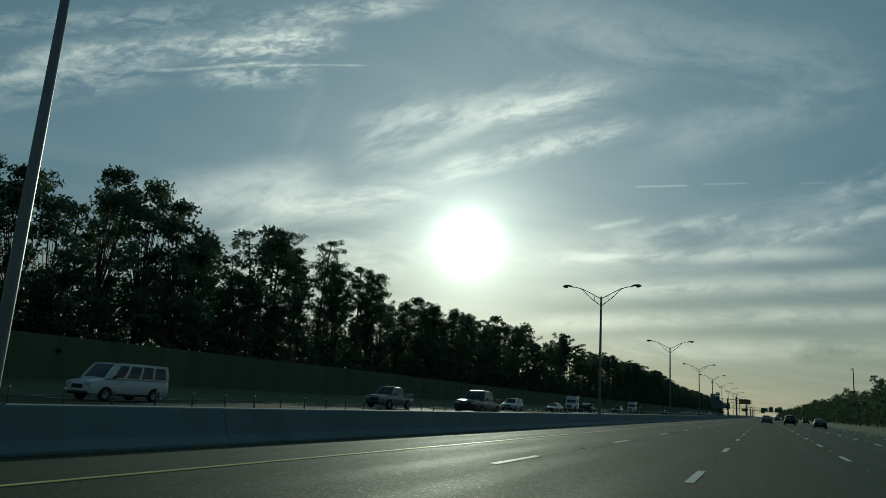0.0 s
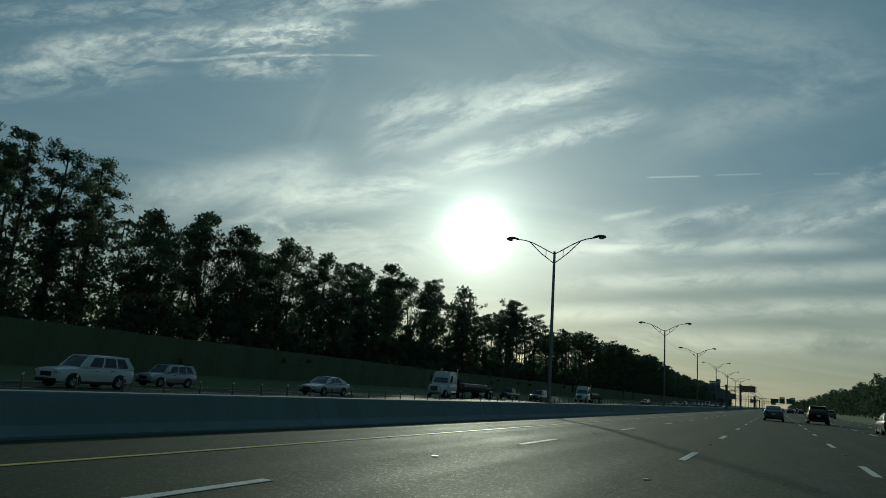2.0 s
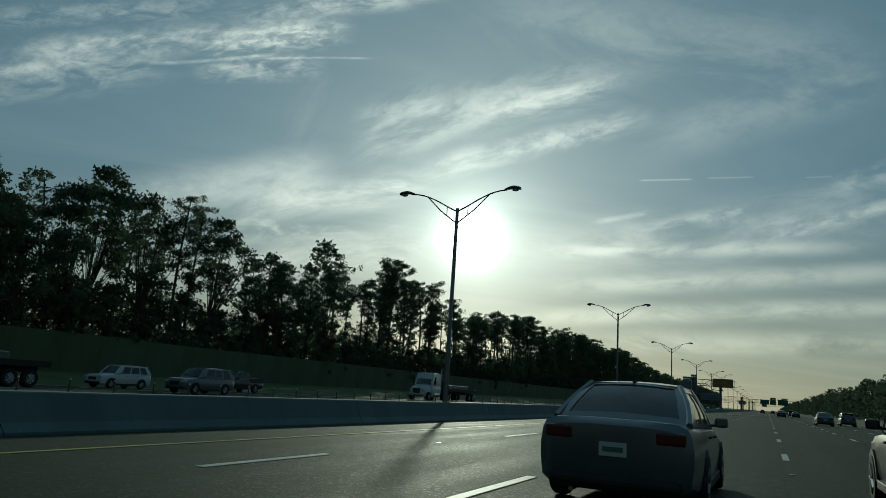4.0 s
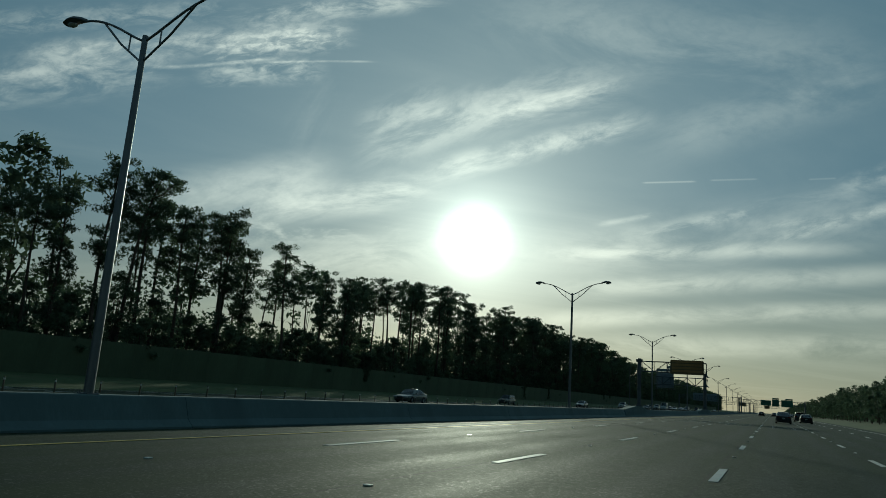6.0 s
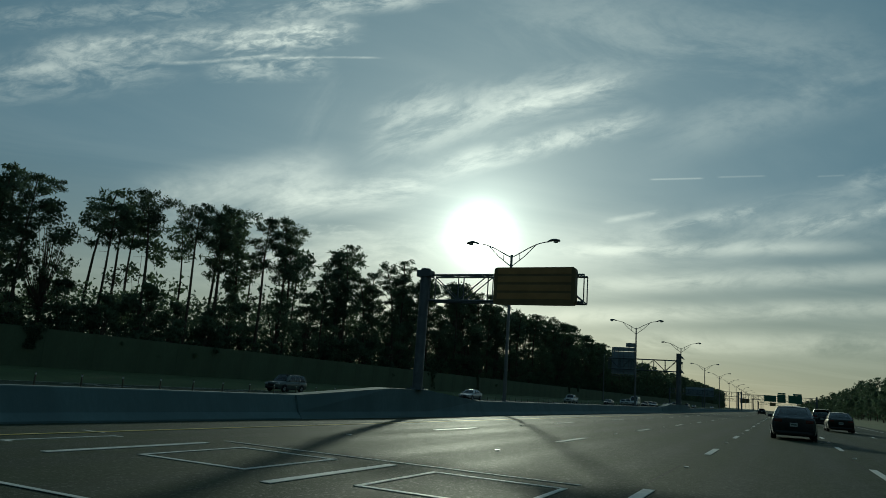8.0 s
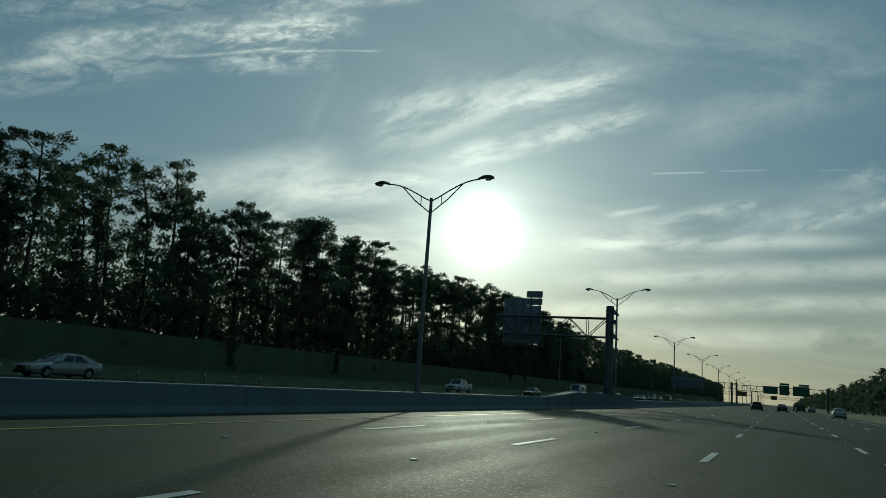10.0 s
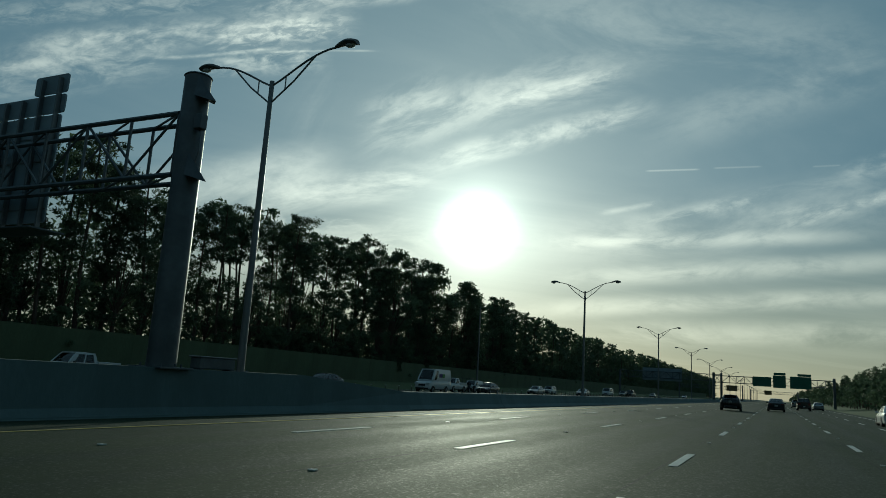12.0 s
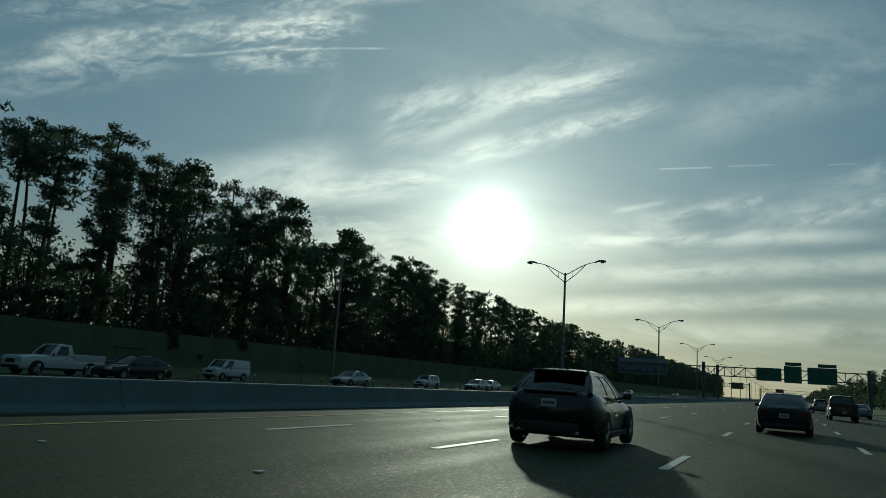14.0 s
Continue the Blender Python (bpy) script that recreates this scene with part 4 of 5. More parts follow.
# ---- lane posts of the opposite side, reflectors between the lanes ----
POST_PLASTIC = material("post_plastic", (0.11, 0.085, 0.05), 0.6, spread=0.15, bump=0.05)
REFLECTOR = material("road_reflector", (0.75, 0.75, 0.70), 0.3, spread=0.1, bump=0)
bm = bmesh.new()
tube(bm, [(0, 0, 0), (0, 0, 0.05)], [0.10, 0.09], 10)
tube(bm, [(0, 0, 0.05), (0, 0, 0.76), (0, 0, 0.79)], [0.042, 0.040, 0.02], 8)
POST_X = -18.6
post = thing("lane_post", pose(POST_X, 6.0, height_at(POST_X, FAR)), "dark tan flexible lane post on the opposite carriageway", "lane post", "posts between the opposite lanes")
part("shaft", bm, POST_PLASTIC, post, smooth=True)
bm = bmesh.new()
tube(bm, [(0, 0, 0.66), (0, 0, 0.74)], 0.044, 8)
part("band", bm, REFLECTOR, post, "white reflective band")
for k in range(1, 270):
    copy_thing(post, pose(POST_X, 6.0 + 2.44 * k, height_at(POST_X, FAR), random.uniform(-2, 2), random.uniform(-2, 2), 0))
bm = bmesh.new()
for v0, v1 in (((-0.05, -0.05, 0), (0.05, 0.05, 0.018)),):
    box(bm, v0, v1, 0.007)
stud = thing("road_stud", pose(LANES[0], DASH0 + PHASE[LANES[0]] + 7.6, height_at(LANES[0], NEAR) + 0.002), "small white reflective road stud between lane dashes", "road stud", "road studs between the dashes")
part("lens", bm, REFLECTOR, stud)
for x in LANES[:4]:
    for k in range(0, 45):
        y = DASH0 + PHASE[x] + 7.6 + 12.192 * k
        if (x, k) != (LANES[0], 0):
            copy_thing(stud, pose(x, y, height_at(x, NEAR) + 0.002))


# ---- poles beside the road ----
z = height_at(-50.0, GROUND)
pole = thing("light_pole", pose(-50.0, 555.8, z), "slim grey pole standing beside the noise wall", "pole")
part("shaft", tube(bmesh.new(), [(0, 0, 0), (0, 0, 9), (0, 0, 18.0)], [0.24, 0.19, 0.13], 12), GALVANISED, pole, smooth=True)
part("base", tube(bmesh.new(), [(0, 0, 0), (0, 0, 0.5)], 0.40, 12), CONCRETE, pole)
part("cap", tube(bmesh.new(), [(0, 0, 18.0), (0, 0, 18.15)], [0.16, 0.05], 10), GALVANISED, pole)
z = height_at(38.0, GROUND)
pole = thing("utility_pole", pose(38.0, 303.0, z), "dark weathered utility pole above the roadside trees", "pole")
part("shaft", tube(bmesh.new(), [(0, 0, 0), (0, 0, 10), (0.05, 0, 20.2)], [0.24, 0.20, 0.16], 10), BARK, pole, smooth=True)
part("crossarm", box(bmesh.new(), (-0.95, -0.28, 19.65), (0.15, -0.14, 19.80), 0.01), BARK, pole)
for x in (-0.88, -0.52):
    part("insulator", tube(bmesh.new(), [(x, -0.21, 19.35), (x, -0.21, 19.65)], [0.06, 0.04], 8), DARK_STEEL, pole)


# ---- vehicles: forward is +y, origin on the ground under the middle ----
def car_paint(name, colour, rough=0.3, metal=0.3):
    return material(name, colour, rough, metal, spread=0.06, grain=2.5, stain=0.7, bump=0.0, coat=0.6)


BLACK_PAINT = car_paint("black_paint", (0.012, 0.012, 0.014))
DARK_PAINT = car_paint("dark_grey_paint", (0.035, 0.040, 0.048))
SILVER_PAINT = car_paint("silver_paint", (0.36, 0.38, 0.39), 0.35, 0.6)
WHITE_CAR = car_paint("white_paint", (0.60, 0.62, 0.63), 0.35, 0.0)
GREY_PAINT = car_paint("grey_paint", (0.16, 0.17, 0.18), 0.35, 0.5)
GREEN_GREY = car_paint("grey_green_paint", (0.10, 0.125, 0.115), 0.35, 0.4)


def car_glass(name, tint):
    """Tinted glass that lets the light through and mirrors the sky at a slant."""
    mat = bpy.data.materials.new(name)
    mat.use_nodes = True
    n = Nodes(mat.node_tree)
    clear = n.put("ShaderNodeBsdfTransparent")
    clear.inputs[0].default_value = (*tint, 1)
    gloss = n.put("ShaderNodeBsdfGlossy")
    gloss.inputs[0].default_value = (0.9, 0.9, 0.9, 1)
    gloss.inputs["Roughness"].default_value = 0.03
    slant = n.put("ShaderNodeFresnel")
    slant.inputs[0].default_value = 1.75
    both = n.put("ShaderNodeMixShader")
    n.wire(both.inputs[0], slant.outputs[0])
    n.wire(both.inputs[1], clear.outputs[0])
    n.wire(both.inputs[2], gloss.outputs[0])
    n.wire(n.put("ShaderNodeOutputMaterial").inputs[0], both.outputs[0])
    return mat


CAR_GLASS = car_glass("tinted_car_glass", (0.62, 0.68, 0.66))
TRIM = material("black_trim", (0.018, 0.018, 0.018), 0.6, spread=0.2, bump=0.05)
RUBBER = material("tyre_rubber", (0.022, 0.022, 0.022), 0.85, spread=0.25, grain=20, bump=0.2)
ALLOY = material("alloy_rim", (0.42, 0.43, 0.44), 0.35, 0.8, spread=0.1, bump=0)
TAIL_RED = glass("tail_lamp_red", (0.09, 0.010, 0.010), 0.15)
HEAD_CLEAR = glass("headlamp_clear", (0.55, 0.57, 0.58), 0.08)
PLATE = material("number_plate", (0.55, 0.56, 0.55), 0.45, spread=0.05, bump=0)
PLATE_BAR = material("plate_bar", (0.10, 0.14, 0.12), 0.5, spread=0.05, bump=0)
CHROME = material("chrome", (0.6, 0.6, 0.6), 0.2, 1.0, spread=0.05, bump=0)
DECK_WOOD = material("trailer_deck", (0.10, 0.075, 0.05), 0.85, spread=0.3, grain=3, stain=0.6, bump=0.3)


def loft(stations, ring):
    """Joins the cross-sections ring(*station) along the vehicle."""
    bm = bmesh.new()
    rings = [[bm.verts.new(p) for p in ring(*s)] for s in stations]
    k = len(rings[0])
    for a, b in zip(rings, rings[1:]):
        for i in range(k):
            bm.faces.new((a[i], a[(i + 1) % k], b[(i + 1) % k], b[i]))
    bm.faces.new(rings[0][::-1])
    bm.faces.new(rings[-1])
    return bm


def hull_ring(y, low, top, hw):
    h = top - low
    half = [(hw * 0.86, low), (hw * 0.96, low + 0.10 * h), (hw * 0.995, low + 0.35 * h), (hw, low + 0.58 * h), (hw * 0.975, low + 0.80 * h), (hw * 0.93, low + 0.93 * h), (hw * 0.80, top - 0.005), (hw * 0.4, top + 0.012)]
    return [(x, y, z) for x, z in half] + [(-x, y, z) for x, z in reversed(half)]


def round_ring(y, low, top, hw):
    """A fuller cross-section: bulging flanks that draw in to narrow shoulders."""
    h = top - low
    half = [(hw * 0.82, low), (hw * 0.95, low + 0.10 * h), (hw * 0.99, low + 0.30 * h), (hw, low + 0.50 * h), (hw * 0.97, low + 0.66 * h), (hw * 0.925, low + 0.80 * h), (hw * 0.87, low + 0.92 * h), (hw * 0.74, top - 0.005), (hw * 0.4, top + 0.012)]
    return [(x, y, z) for x, z in half] + [(-x, y, z) for x, z in reversed(half)]


def wheel(parent, x, y, r, width, spokes=5):
    side = 1 if x > 0 else -1
    w = part("wheel", None, None, parent, at=pose(x, y, r))
    bm = bmesh.new()
    prof = [(r * 0.62, -0.5), (r * 0.90, -0.5), (r * 0.985, -0.36), (r, -0.15), (r, 0.15), (r * 0.985, 0.36), (r * 0.90, 0.5), (r * 0.62, 0.5)]
    n = 22
    rings = [[bm.verts.new((wx * width, rr * math.cos(2 * math.pi * i / n), rr * math.sin(2 * math.pi * i / n))) for rr, wx in prof] for i in range(n)]
    for i in range(n):
        a, b = rings[i], rings[(i + 1) % n]
        for j in range(len(prof) - 1):
            bm.faces.new((a[j], a[j + 1], b[j + 1], b[j]))
    part("tyre", bm, RUBBER, w, "black rubber tyre", smooth=True)
    bm = bmesh.new()
    tube(bm, [(side * width * 0.30, 0, 0), (side * width * 0.36, 0, 0)], r * 0.61, 22)
    for i in range(spokes):
        a = 2 * math.pi * i / spokes
        tube(bm, [(side * width * 0.38, 0, 0), (side * width * 0.42, r * 0.57 * math.cos(a), r * 0.57 * math.sin(a))], [r * 0.13, r * 0.09], 6)
    tube(bm, [(side * width * 0.36, 0, 0), (side * width * 0.5, 0, 0)], [r * 0.18, r * 0.12], 10)
    part("rim", bm, ALLOY, w, "grey alloy rim")
    return w


_part = part


def part(name, bm, mat, parent, label="", smooth=False, at=None):
    """As before; with no mesh it makes a bare joint that carries sub-parts."""
    if bm is None:
        ob = new(name)
        ob.empty_display_size = 0.1
        ob.parent = parent
        if at is not None:
            ob.matrix_basis = at
        return ob
    return _part(name, bm, mat, parent, label, smooth, at)


def cabin_parts(up, faces, paint, parent, pane_mat, pane_label):
    """Frames, pillars, roof and panes of a cabin."""
    names = ("windscreen", "rear_window", "side_window", "side_window")
    frames = ("front_frame", "rear_frame", "side_frame", "side_frame")
    for (corners, holes, v0, v1, bow), nm, fr in zip(faces, names, frames):
        part(fr, up.frame_of(corners, holes, v0, v1, bow), paint, parent, smooth=True)
        for u0, u1 in holes:
            part(nm, up.pane(corners, u0, u1, v0, v1, 0.0, bow), pane_mat, parent, pane_label, smooth=True)
    for low, top in (("fl", "FL"), ("fr", "FR"), ("rl", "RL"), ("rr", "RR")):
        part("pillar", up.pillar(low, top), paint, parent, smooth=True)
    part("roof", up.roof(), paint, parent, smooth=True)


class Upper:
    """The cabin above the waist: a tapered box whose windows lie just proud of its faces."""

    def __init__(self, zb_front, zb_rear, zt, yf0, yf1, yr1, yr0, wb, wt):
        self.v = dict(fl=(-wb, yf0, zb_front), fr=(wb, yf0, zb_front), rl=(-wb, yr0, zb_rear), rr=(wb, yr0, zb_rear),
                      FL=(-wt, yf1, zt - 0.03), FR=(wt, yf1, zt - 0.03), RL=(-wt, yr1, zt - 0.02), RR=(wt, yr1, zt - 0.02))
        self.v = {k: Vector(p) for k, p in self.v.items()}
        self.zt = zt

    def skin(self, corners, fu, fv, out, bow):
        """A point on one of the four tapered faces, slightly bowed outwards."""
        a, b, c, d = (self.v[k] for k in corners)
        normal = (b - a).cross(d - a).normalized()
        centre = (self.v["fl"] + self.v["rr"] + self.v["FL"] + self.v["RR"]) / 4
        if (a - centre).dot(normal) < 0:
            normal = -normal
        p = (a * (1 - fu) + b * fu) * (1 - fv) + (d * (1 - fu) + c * fu) * fv
        return p + normal * (out + 0.036 * math.sin(math.pi * fv) + bow * math.sin(math.pi * fu))

    def sheet(self, bm, corners, u0, u1, v0, v1, out, bow, depth, nu=4, nv=3):
        """A curved piece of one face with thickness."""
        front = [[bm.verts.new(self.skin(corners, u0 + (u1 - u0) * i / nu, v0 + (v1 - v0) * j / nv, out, bow)) for j in range(nv + 1)] for i in range(nu + 1)]
        back = [[bm.verts.new(self.skin(corners, u0 + (u1 - u0) * i / nu, v0 + (v1 - v0) * j / nv, out - depth, bow)) for j in range(nv + 1)] for i in range(nu + 1)]
        for i in range(nu):
            for j in range(nv):
                bm.faces.new((front[i][j], front[i + 1][j], front[i + 1][j + 1], front[i][j + 1]))
                bm.faces.new((back[i][j + 1], back[i + 1][j + 1], back[i + 1][j], back[i][j]))
        for i in range(nu):
            bm.faces.new((front[i + 1][0], front[i][0], back[i][0], back[i + 1][0]))
            bm.faces.new((front[i][nv], front[i + 1][nv], back[i + 1][nv], back[i][nv]))
        for j in range(nv):
            bm.faces.new((front[0][j], front[0][j + 1], back[0][j + 1], back[0][j]))
            bm.faces.new((front[nu][j + 1], front[nu][j], back[nu][j], back[nu][j + 1]))
        return bm

    def frame_of(self, corners, holes, v0, v1, bow):
        """One face of the cabin, open where its windows are."""
        bm = bmesh.new()
        u = 0.0
        for a, b in list(holes) + [(1.0, 1.0)]:
            if a > u + 0.005:
                self.sheet(bm, corners, u, a, 0, 1, 0, bow, 0.05)
            u = b
        for a, b in holes:
            if v0 > 0.01:
                self.sheet(bm, corners, a, b, 0, v0, 0, bow, 0.05, 4, 1)
            self.sheet(bm, corners, a, b, v1, 1, 0, bow, 0.05, 4, 1)
        bmesh.ops.remove_doubles(bm, verts=bm.verts[:], dist=0.0005)
        return bm

    def pillar(self, low, top):
        p, q = self.v[low], self.v[top]
        side = 1 if p.x > 0 else -1
        return tube(bmesh.new(), [p + (q - p) * f + Vector((side * (0.03 * math.sin(math.pi * f) - 0.025), 0, 0)) for f in (0, 0.25, 0.5, 0.75, 1.0)], 0.045, 6)

    def roof(self):
        bm = bmesh.new()
        wt, yf, yr, zt = self.v["FR"].x, self.v["FR"].y, self.v["RR"].y, self.zt
        rows = []
        for i in range(7):
            f = i / 6
            y = yr - 0.03 + (yf - yr + 0.08) * f
            lift = 0.035 * math.sin(math.pi * f)
            edge = self.v["RR"].z + (self.v["FR"].z - self.v["RR"].z) * f
            rows.append([(wt + 0.012, y, edge - 0.03), (wt + 0.004, y, edge + 0.012), (wt * 0.86, y, zt - 0.008 + lift * 0.8), (wt * 0.5, y, zt + 0.004 + lift), (0, y, zt + 0.008 + lift)])
        rings = [[bm.verts.new(p) for p in r + [(-x, y, z) for x, y, z in r[-2::-1]]] for r in rows]
        k = len(rings[0])
        for a, b in zip(rings, rings[1:]):
            for i in range(k):
                bm.faces.new((a[i], a[(i + 1) % k], b[(i + 1) % k], b[i]))
        bm.faces.new(rings[0][::-1])
        bm.faces.new(rings[-1])
        return bm

    def pane(self, corners, u0, u1, v0, v1, out=0.0, bow=0.0):
        return self.sheet(bmesh.new(), corners, u0 - 0.004, u1 + 0.004, v0 - 0.01, v1 + 0.01, out - 0.012, bow, 0.006)


def car(name, m, label, category, paint, spec, group):
    """spec: hull stations, cabin numbers, window rows and fittings."""
    c = thing(name, m, label, category, group)
    hull = spec["hull"]
    body = part("body", loft(hull, round_ring if spec.get("hips") else hull_ring), paint, c, smooth=True)
    wheel_r, width = spec["wheel"], spec["width"]
    hw = width / 2
    up = Upper(*spec["cabin"])
    glass_mat = spec.get("glass", CAR_GLASS)
    rear_low = spec.get("rear_low", 0.12)
    faces = [(("fl", "fr", "FR", "FL"), [(.07, .93)], .05, .93, .05)]
    faces.append((("rl", "rr", "RR", "RL"), [(.08, .92)] if spec.get("rear_glass", True) else [], rear_low, .92, .04))
    for low in (("fl", "rl", "RL", "FL"), ("fr", "rr", "RR", "FR")):
        faces.append((low, spec["windows"], .09, .88, 0.0))
    cabin_parts(up, faces, paint, c, glass_mat, "dark tinted glass")
    zb, zt2, wb = spec["cabin"][0], spec["cabin"][2], spec["cabin"][7]
    seat_top = zb + (zt2 - zb) * 0.45
    rows_y = [spec["cabin"][3] - 1.05] + ([spec["cabin"][3] - 1.95] if spec.get("back_seat", True) else [])
    for sy in rows_y:
        for sx in (-wb * 0.46, wb * 0.46):
            bm = bmesh.new()
            box(bm, (sx - .23, sy - .07, zb - .20), (sx + .23, sy + .07, seat_top), .05)
            box(bm, (sx - .12, sy - .06, seat_top - .01), (sx + .12, sy + .04, seat_top + .17), .04)
            part("seat", bm, TRIM, c, "dark seat with headrest")
    bm = bmesh.new()
    box(bm, (-wb * 0.86, spec["cabin"][3] - .50, zb - .12), (wb * 0.86, spec["cabin"][3] - .12, zb + .05), .04)
    part("dashboard", bm, TRIM, c)
    yf, yr = max(s[0] for s in hull), min(s[0] for s in hull)
    belt_r = hull[-2][2]
    for y in spec["axles"]:
        for s in (-1, 1):
            bm = bmesh.new()
            n = 18
            ring = [(wheel_r * 1.16 * math.cos(math.pi * i / n), wheel_r + wheel_r * 1.14 * math.sin(math.pi * i / n)) for i in range(n + 1)]
            outer = [bm.verts.new((s * (hw + 0.006), y + a, b)) for a, b in ring]
            inner = [bm.verts.new((s * (hw - 0.25), y + a, b)) for a, b in ring]
            # closed black face on the flank: imitates the shade inside the wheel opening
            bm.faces.new(outer)
            for i in range(n):
                bm.faces.new((outer[i], outer[i + 1], inner[i + 1], inner[i]))
            part("wheel_arch_shade", bm, TRIM, c, "black half disc standing in for the shaded wheel opening")
            wheel(c, s * (hw - spec.get("tyre", 0.22) / 2 + 0.02), y, wheel_r, spec.get("tyre", 0.22))
    for y, nm in ((yf, "front_bumper"), (yr, "rear_bumper")):
        d = 1 if y > 0 else -1
        bm = bmesh.new()
        reach = 0.64 if spec.get("hips") else 0.80
        box(bm, (-hw * reach, min(y - d * 0.20, y + d * 0.035), spec["low"] + 0.02), (hw * reach, max(y - d * 0.20, y + d * 0.035), spec["low"] + spec.get("bumper", 0.22)), 0.08)
        part(nm, bm, TRIM, c, "dark plastic bumper")
    for s in (-1, 1):
        tz, th = spec["tail"]
        bm = bmesh.new()
        box(bm, (min(s * hw * 0.50, s * hw * 0.85), yr - 0.012, tz), (max(s * hw * 0.50, s * hw * 0.85), yr + 0.20, tz + th), 0.03)
        if not spec.get("hips"):
            part("tail_lamp", bm, TAIL_RED, c, "dark red tail lamp")
        hz, hh = spec["head"]
        bm = bmesh.new()
        box(bm, (min(s * hw * 0.50, s * hw * 0.90), yf - 0.20, hz), (max(s * hw * 0.50, s * hw * 0.90), yf + 0.012, hz + hh), 0.025)
        part("headlamp", bm, HEAD_CLEAR, c, "clear headlamp")
        my, mz = spec["mirror"]
        bm = bmesh.new()
        x = s * (hw + 0.05)
        box(bm, (x - 0.09, my - 0.05, mz), (x + 0.09, my + 0.06, mz + 0.14), 0.03)
        tube(bm, [(s * (hw - 0.26), my - 0.04, mz - 0.02), (x, my, mz + 0.05)], 0.025, 6)
        part("mirror", bm, paint if spec.get("mirror_paint", True) else TRIM, c)
        for hy, hz2 in spec.get("handles", ()):
            bm = bmesh.new()
            box(bm, (min(s * (hw - 0.02), s * (hw + 0.022)), hy - 0.1, hz2), (max(s * (hw - 0.02), s * (hw + 0.022)), hy + 0.1, hz2 + 0.03), 0.01)
            part("door_handle", bm, TRIM, c)
        bm = bmesh.new()
        box(bm, (min(s * (hw - 0.10), s * (hw + 0.004)), spec["axles"][1] + wheel_r * 1.2, spec["low"] - 0.01), (max(s * (hw - 0.10), s * (hw + 0.004)), spec["axles"][0] - wheel_r * 1.2, spec["low"] + 0.11), 0.015)
        part("sill", bm, TRIM, c, "dark door sill")
    bm = bmesh.new()
    box(bm, (-hw * 0.42, yf - 0.05, spec["head"][0] - 0.16), (hw * 0.42, yf + 0.02, spec["head"][0] + 0.06), 0.02)
    part("grille", bm, TRIM, c, "black grille")
    pz = spec.get("plate", tz - 0.1)
    bm = bmesh.new()
    box(bm, (-0.155, yr - 0.026, pz), (0.155, yr - 0.006, pz + 0.155), 0.006)
    plate = part("number_plate", bm, PLATE, c, "pale number plate with a plain bar")
    bm = bmesh.new()
    box(bm, (-0.115, yr - 0.031, pz + 0.05), (0.115, yr - 0.0265, pz + 0.105))
    part("plate_bar", bm, PLATE_BAR, plate)
    bm = bmesh.new()
    tube(bm, [(-hw * 0.5, yr + 0.25, 0.22), (-hw * 0.5, yr - 0.02, 0.21)], 0.03, 8)
    part("exhaust", bm, CHROME, c, "steel exhaust pipe")
    bm = bmesh.new()
    box(bm, (-hw * 0.78, spec["axles"][1], spec["low"] - 0.03), (hw * 0.78, spec["axles"][0], spec["low"] + 0.10))
    for y in spec["axles"]:
        tube(bm, [(-hw + 0.15, y, wheel_r), (hw - 0.15, y, wheel_r)], 0.05, 6)
    part("underbody", bm, TRIM, c, "dark underbody")
    if spec.get("spoiler"):
        y, z, w = spec["spoiler"]
        bm = bmesh.new()
        box(bm, (-w, y - 0.22, z), (w, y + 0.26, z + 0.032), 0.014)
        part("spoiler", bm, paint, c)
    if spec.get("hips"):
        for s in (-1, 1):
            bm = bmesh.new()
            tube(bm, [(s * .40, yr + .04, .985), (s * .56, yr + .12, 1.00), (s * .70, yr + .30, 1.01), (s * .775, yr + .56, 1.02)], [.02, .034, .034, .012], 8)
            part("lamp_blade", bm, TAIL_RED, c, "dark red wrap-around tail lamp", smooth=True)
            part("tail_pipe_trim", box(bmesh.new(), (s * .52 - .09, yr - .03, .30), (s * .52 + .09, yr + .1, .37), .02), CHROME, c)
            for k in range(2):
                part("reflector", box(bmesh.new(), (s * .50 - .07, yr - .02, .56 + k * .08), (s * .50 + .07, yr + .10, .58 + k * .08), .006), TAIL_RED, c)
        part("tailgate_lip", box(bmesh.new(), (-hw * .56, yr - .03, 1.07), (hw * .56, yr + .14, 1.115), .02), paint, c)
    if spec.get("fin"):
        y, z = spec["fin"]
        bm = bmesh.new()
        vs = [bm.verts.new(p) for p in ((-0.03, y + 0.12, z - 0.02), (0.03, y + 0.12, z - 0.02), (0.03, y - 0.07, z - 0.02), (-0.03, y - 0.07, z - 0.02), (0, y - 0.05, z + 0.075))]
        for f in ((0, 1, 4), (1, 2, 4), (2, 3, 4), (3, 0, 4), (3, 2, 1, 0)):
            bm.faces.new([vs[i] for i in f])
        part("antenna", bm, TRIM, c)
    if spec.get("rails"):
        y0, y1, z, w = spec["rails"]
        for s in (-1, 1):
            part("roof_rail", tube(bmesh.new(), [(s * w, y0, z - 0.03), (s * w, y0 - 0.12, z + 0.03), (s * w, y1 + 0.12, z + 0.03), (s * w, y1, z - 0.03)], 0.018, 6), TRIM, c)
    if spec.get("bed"):
        y0, y1, z0, z1 = spec["bed"]
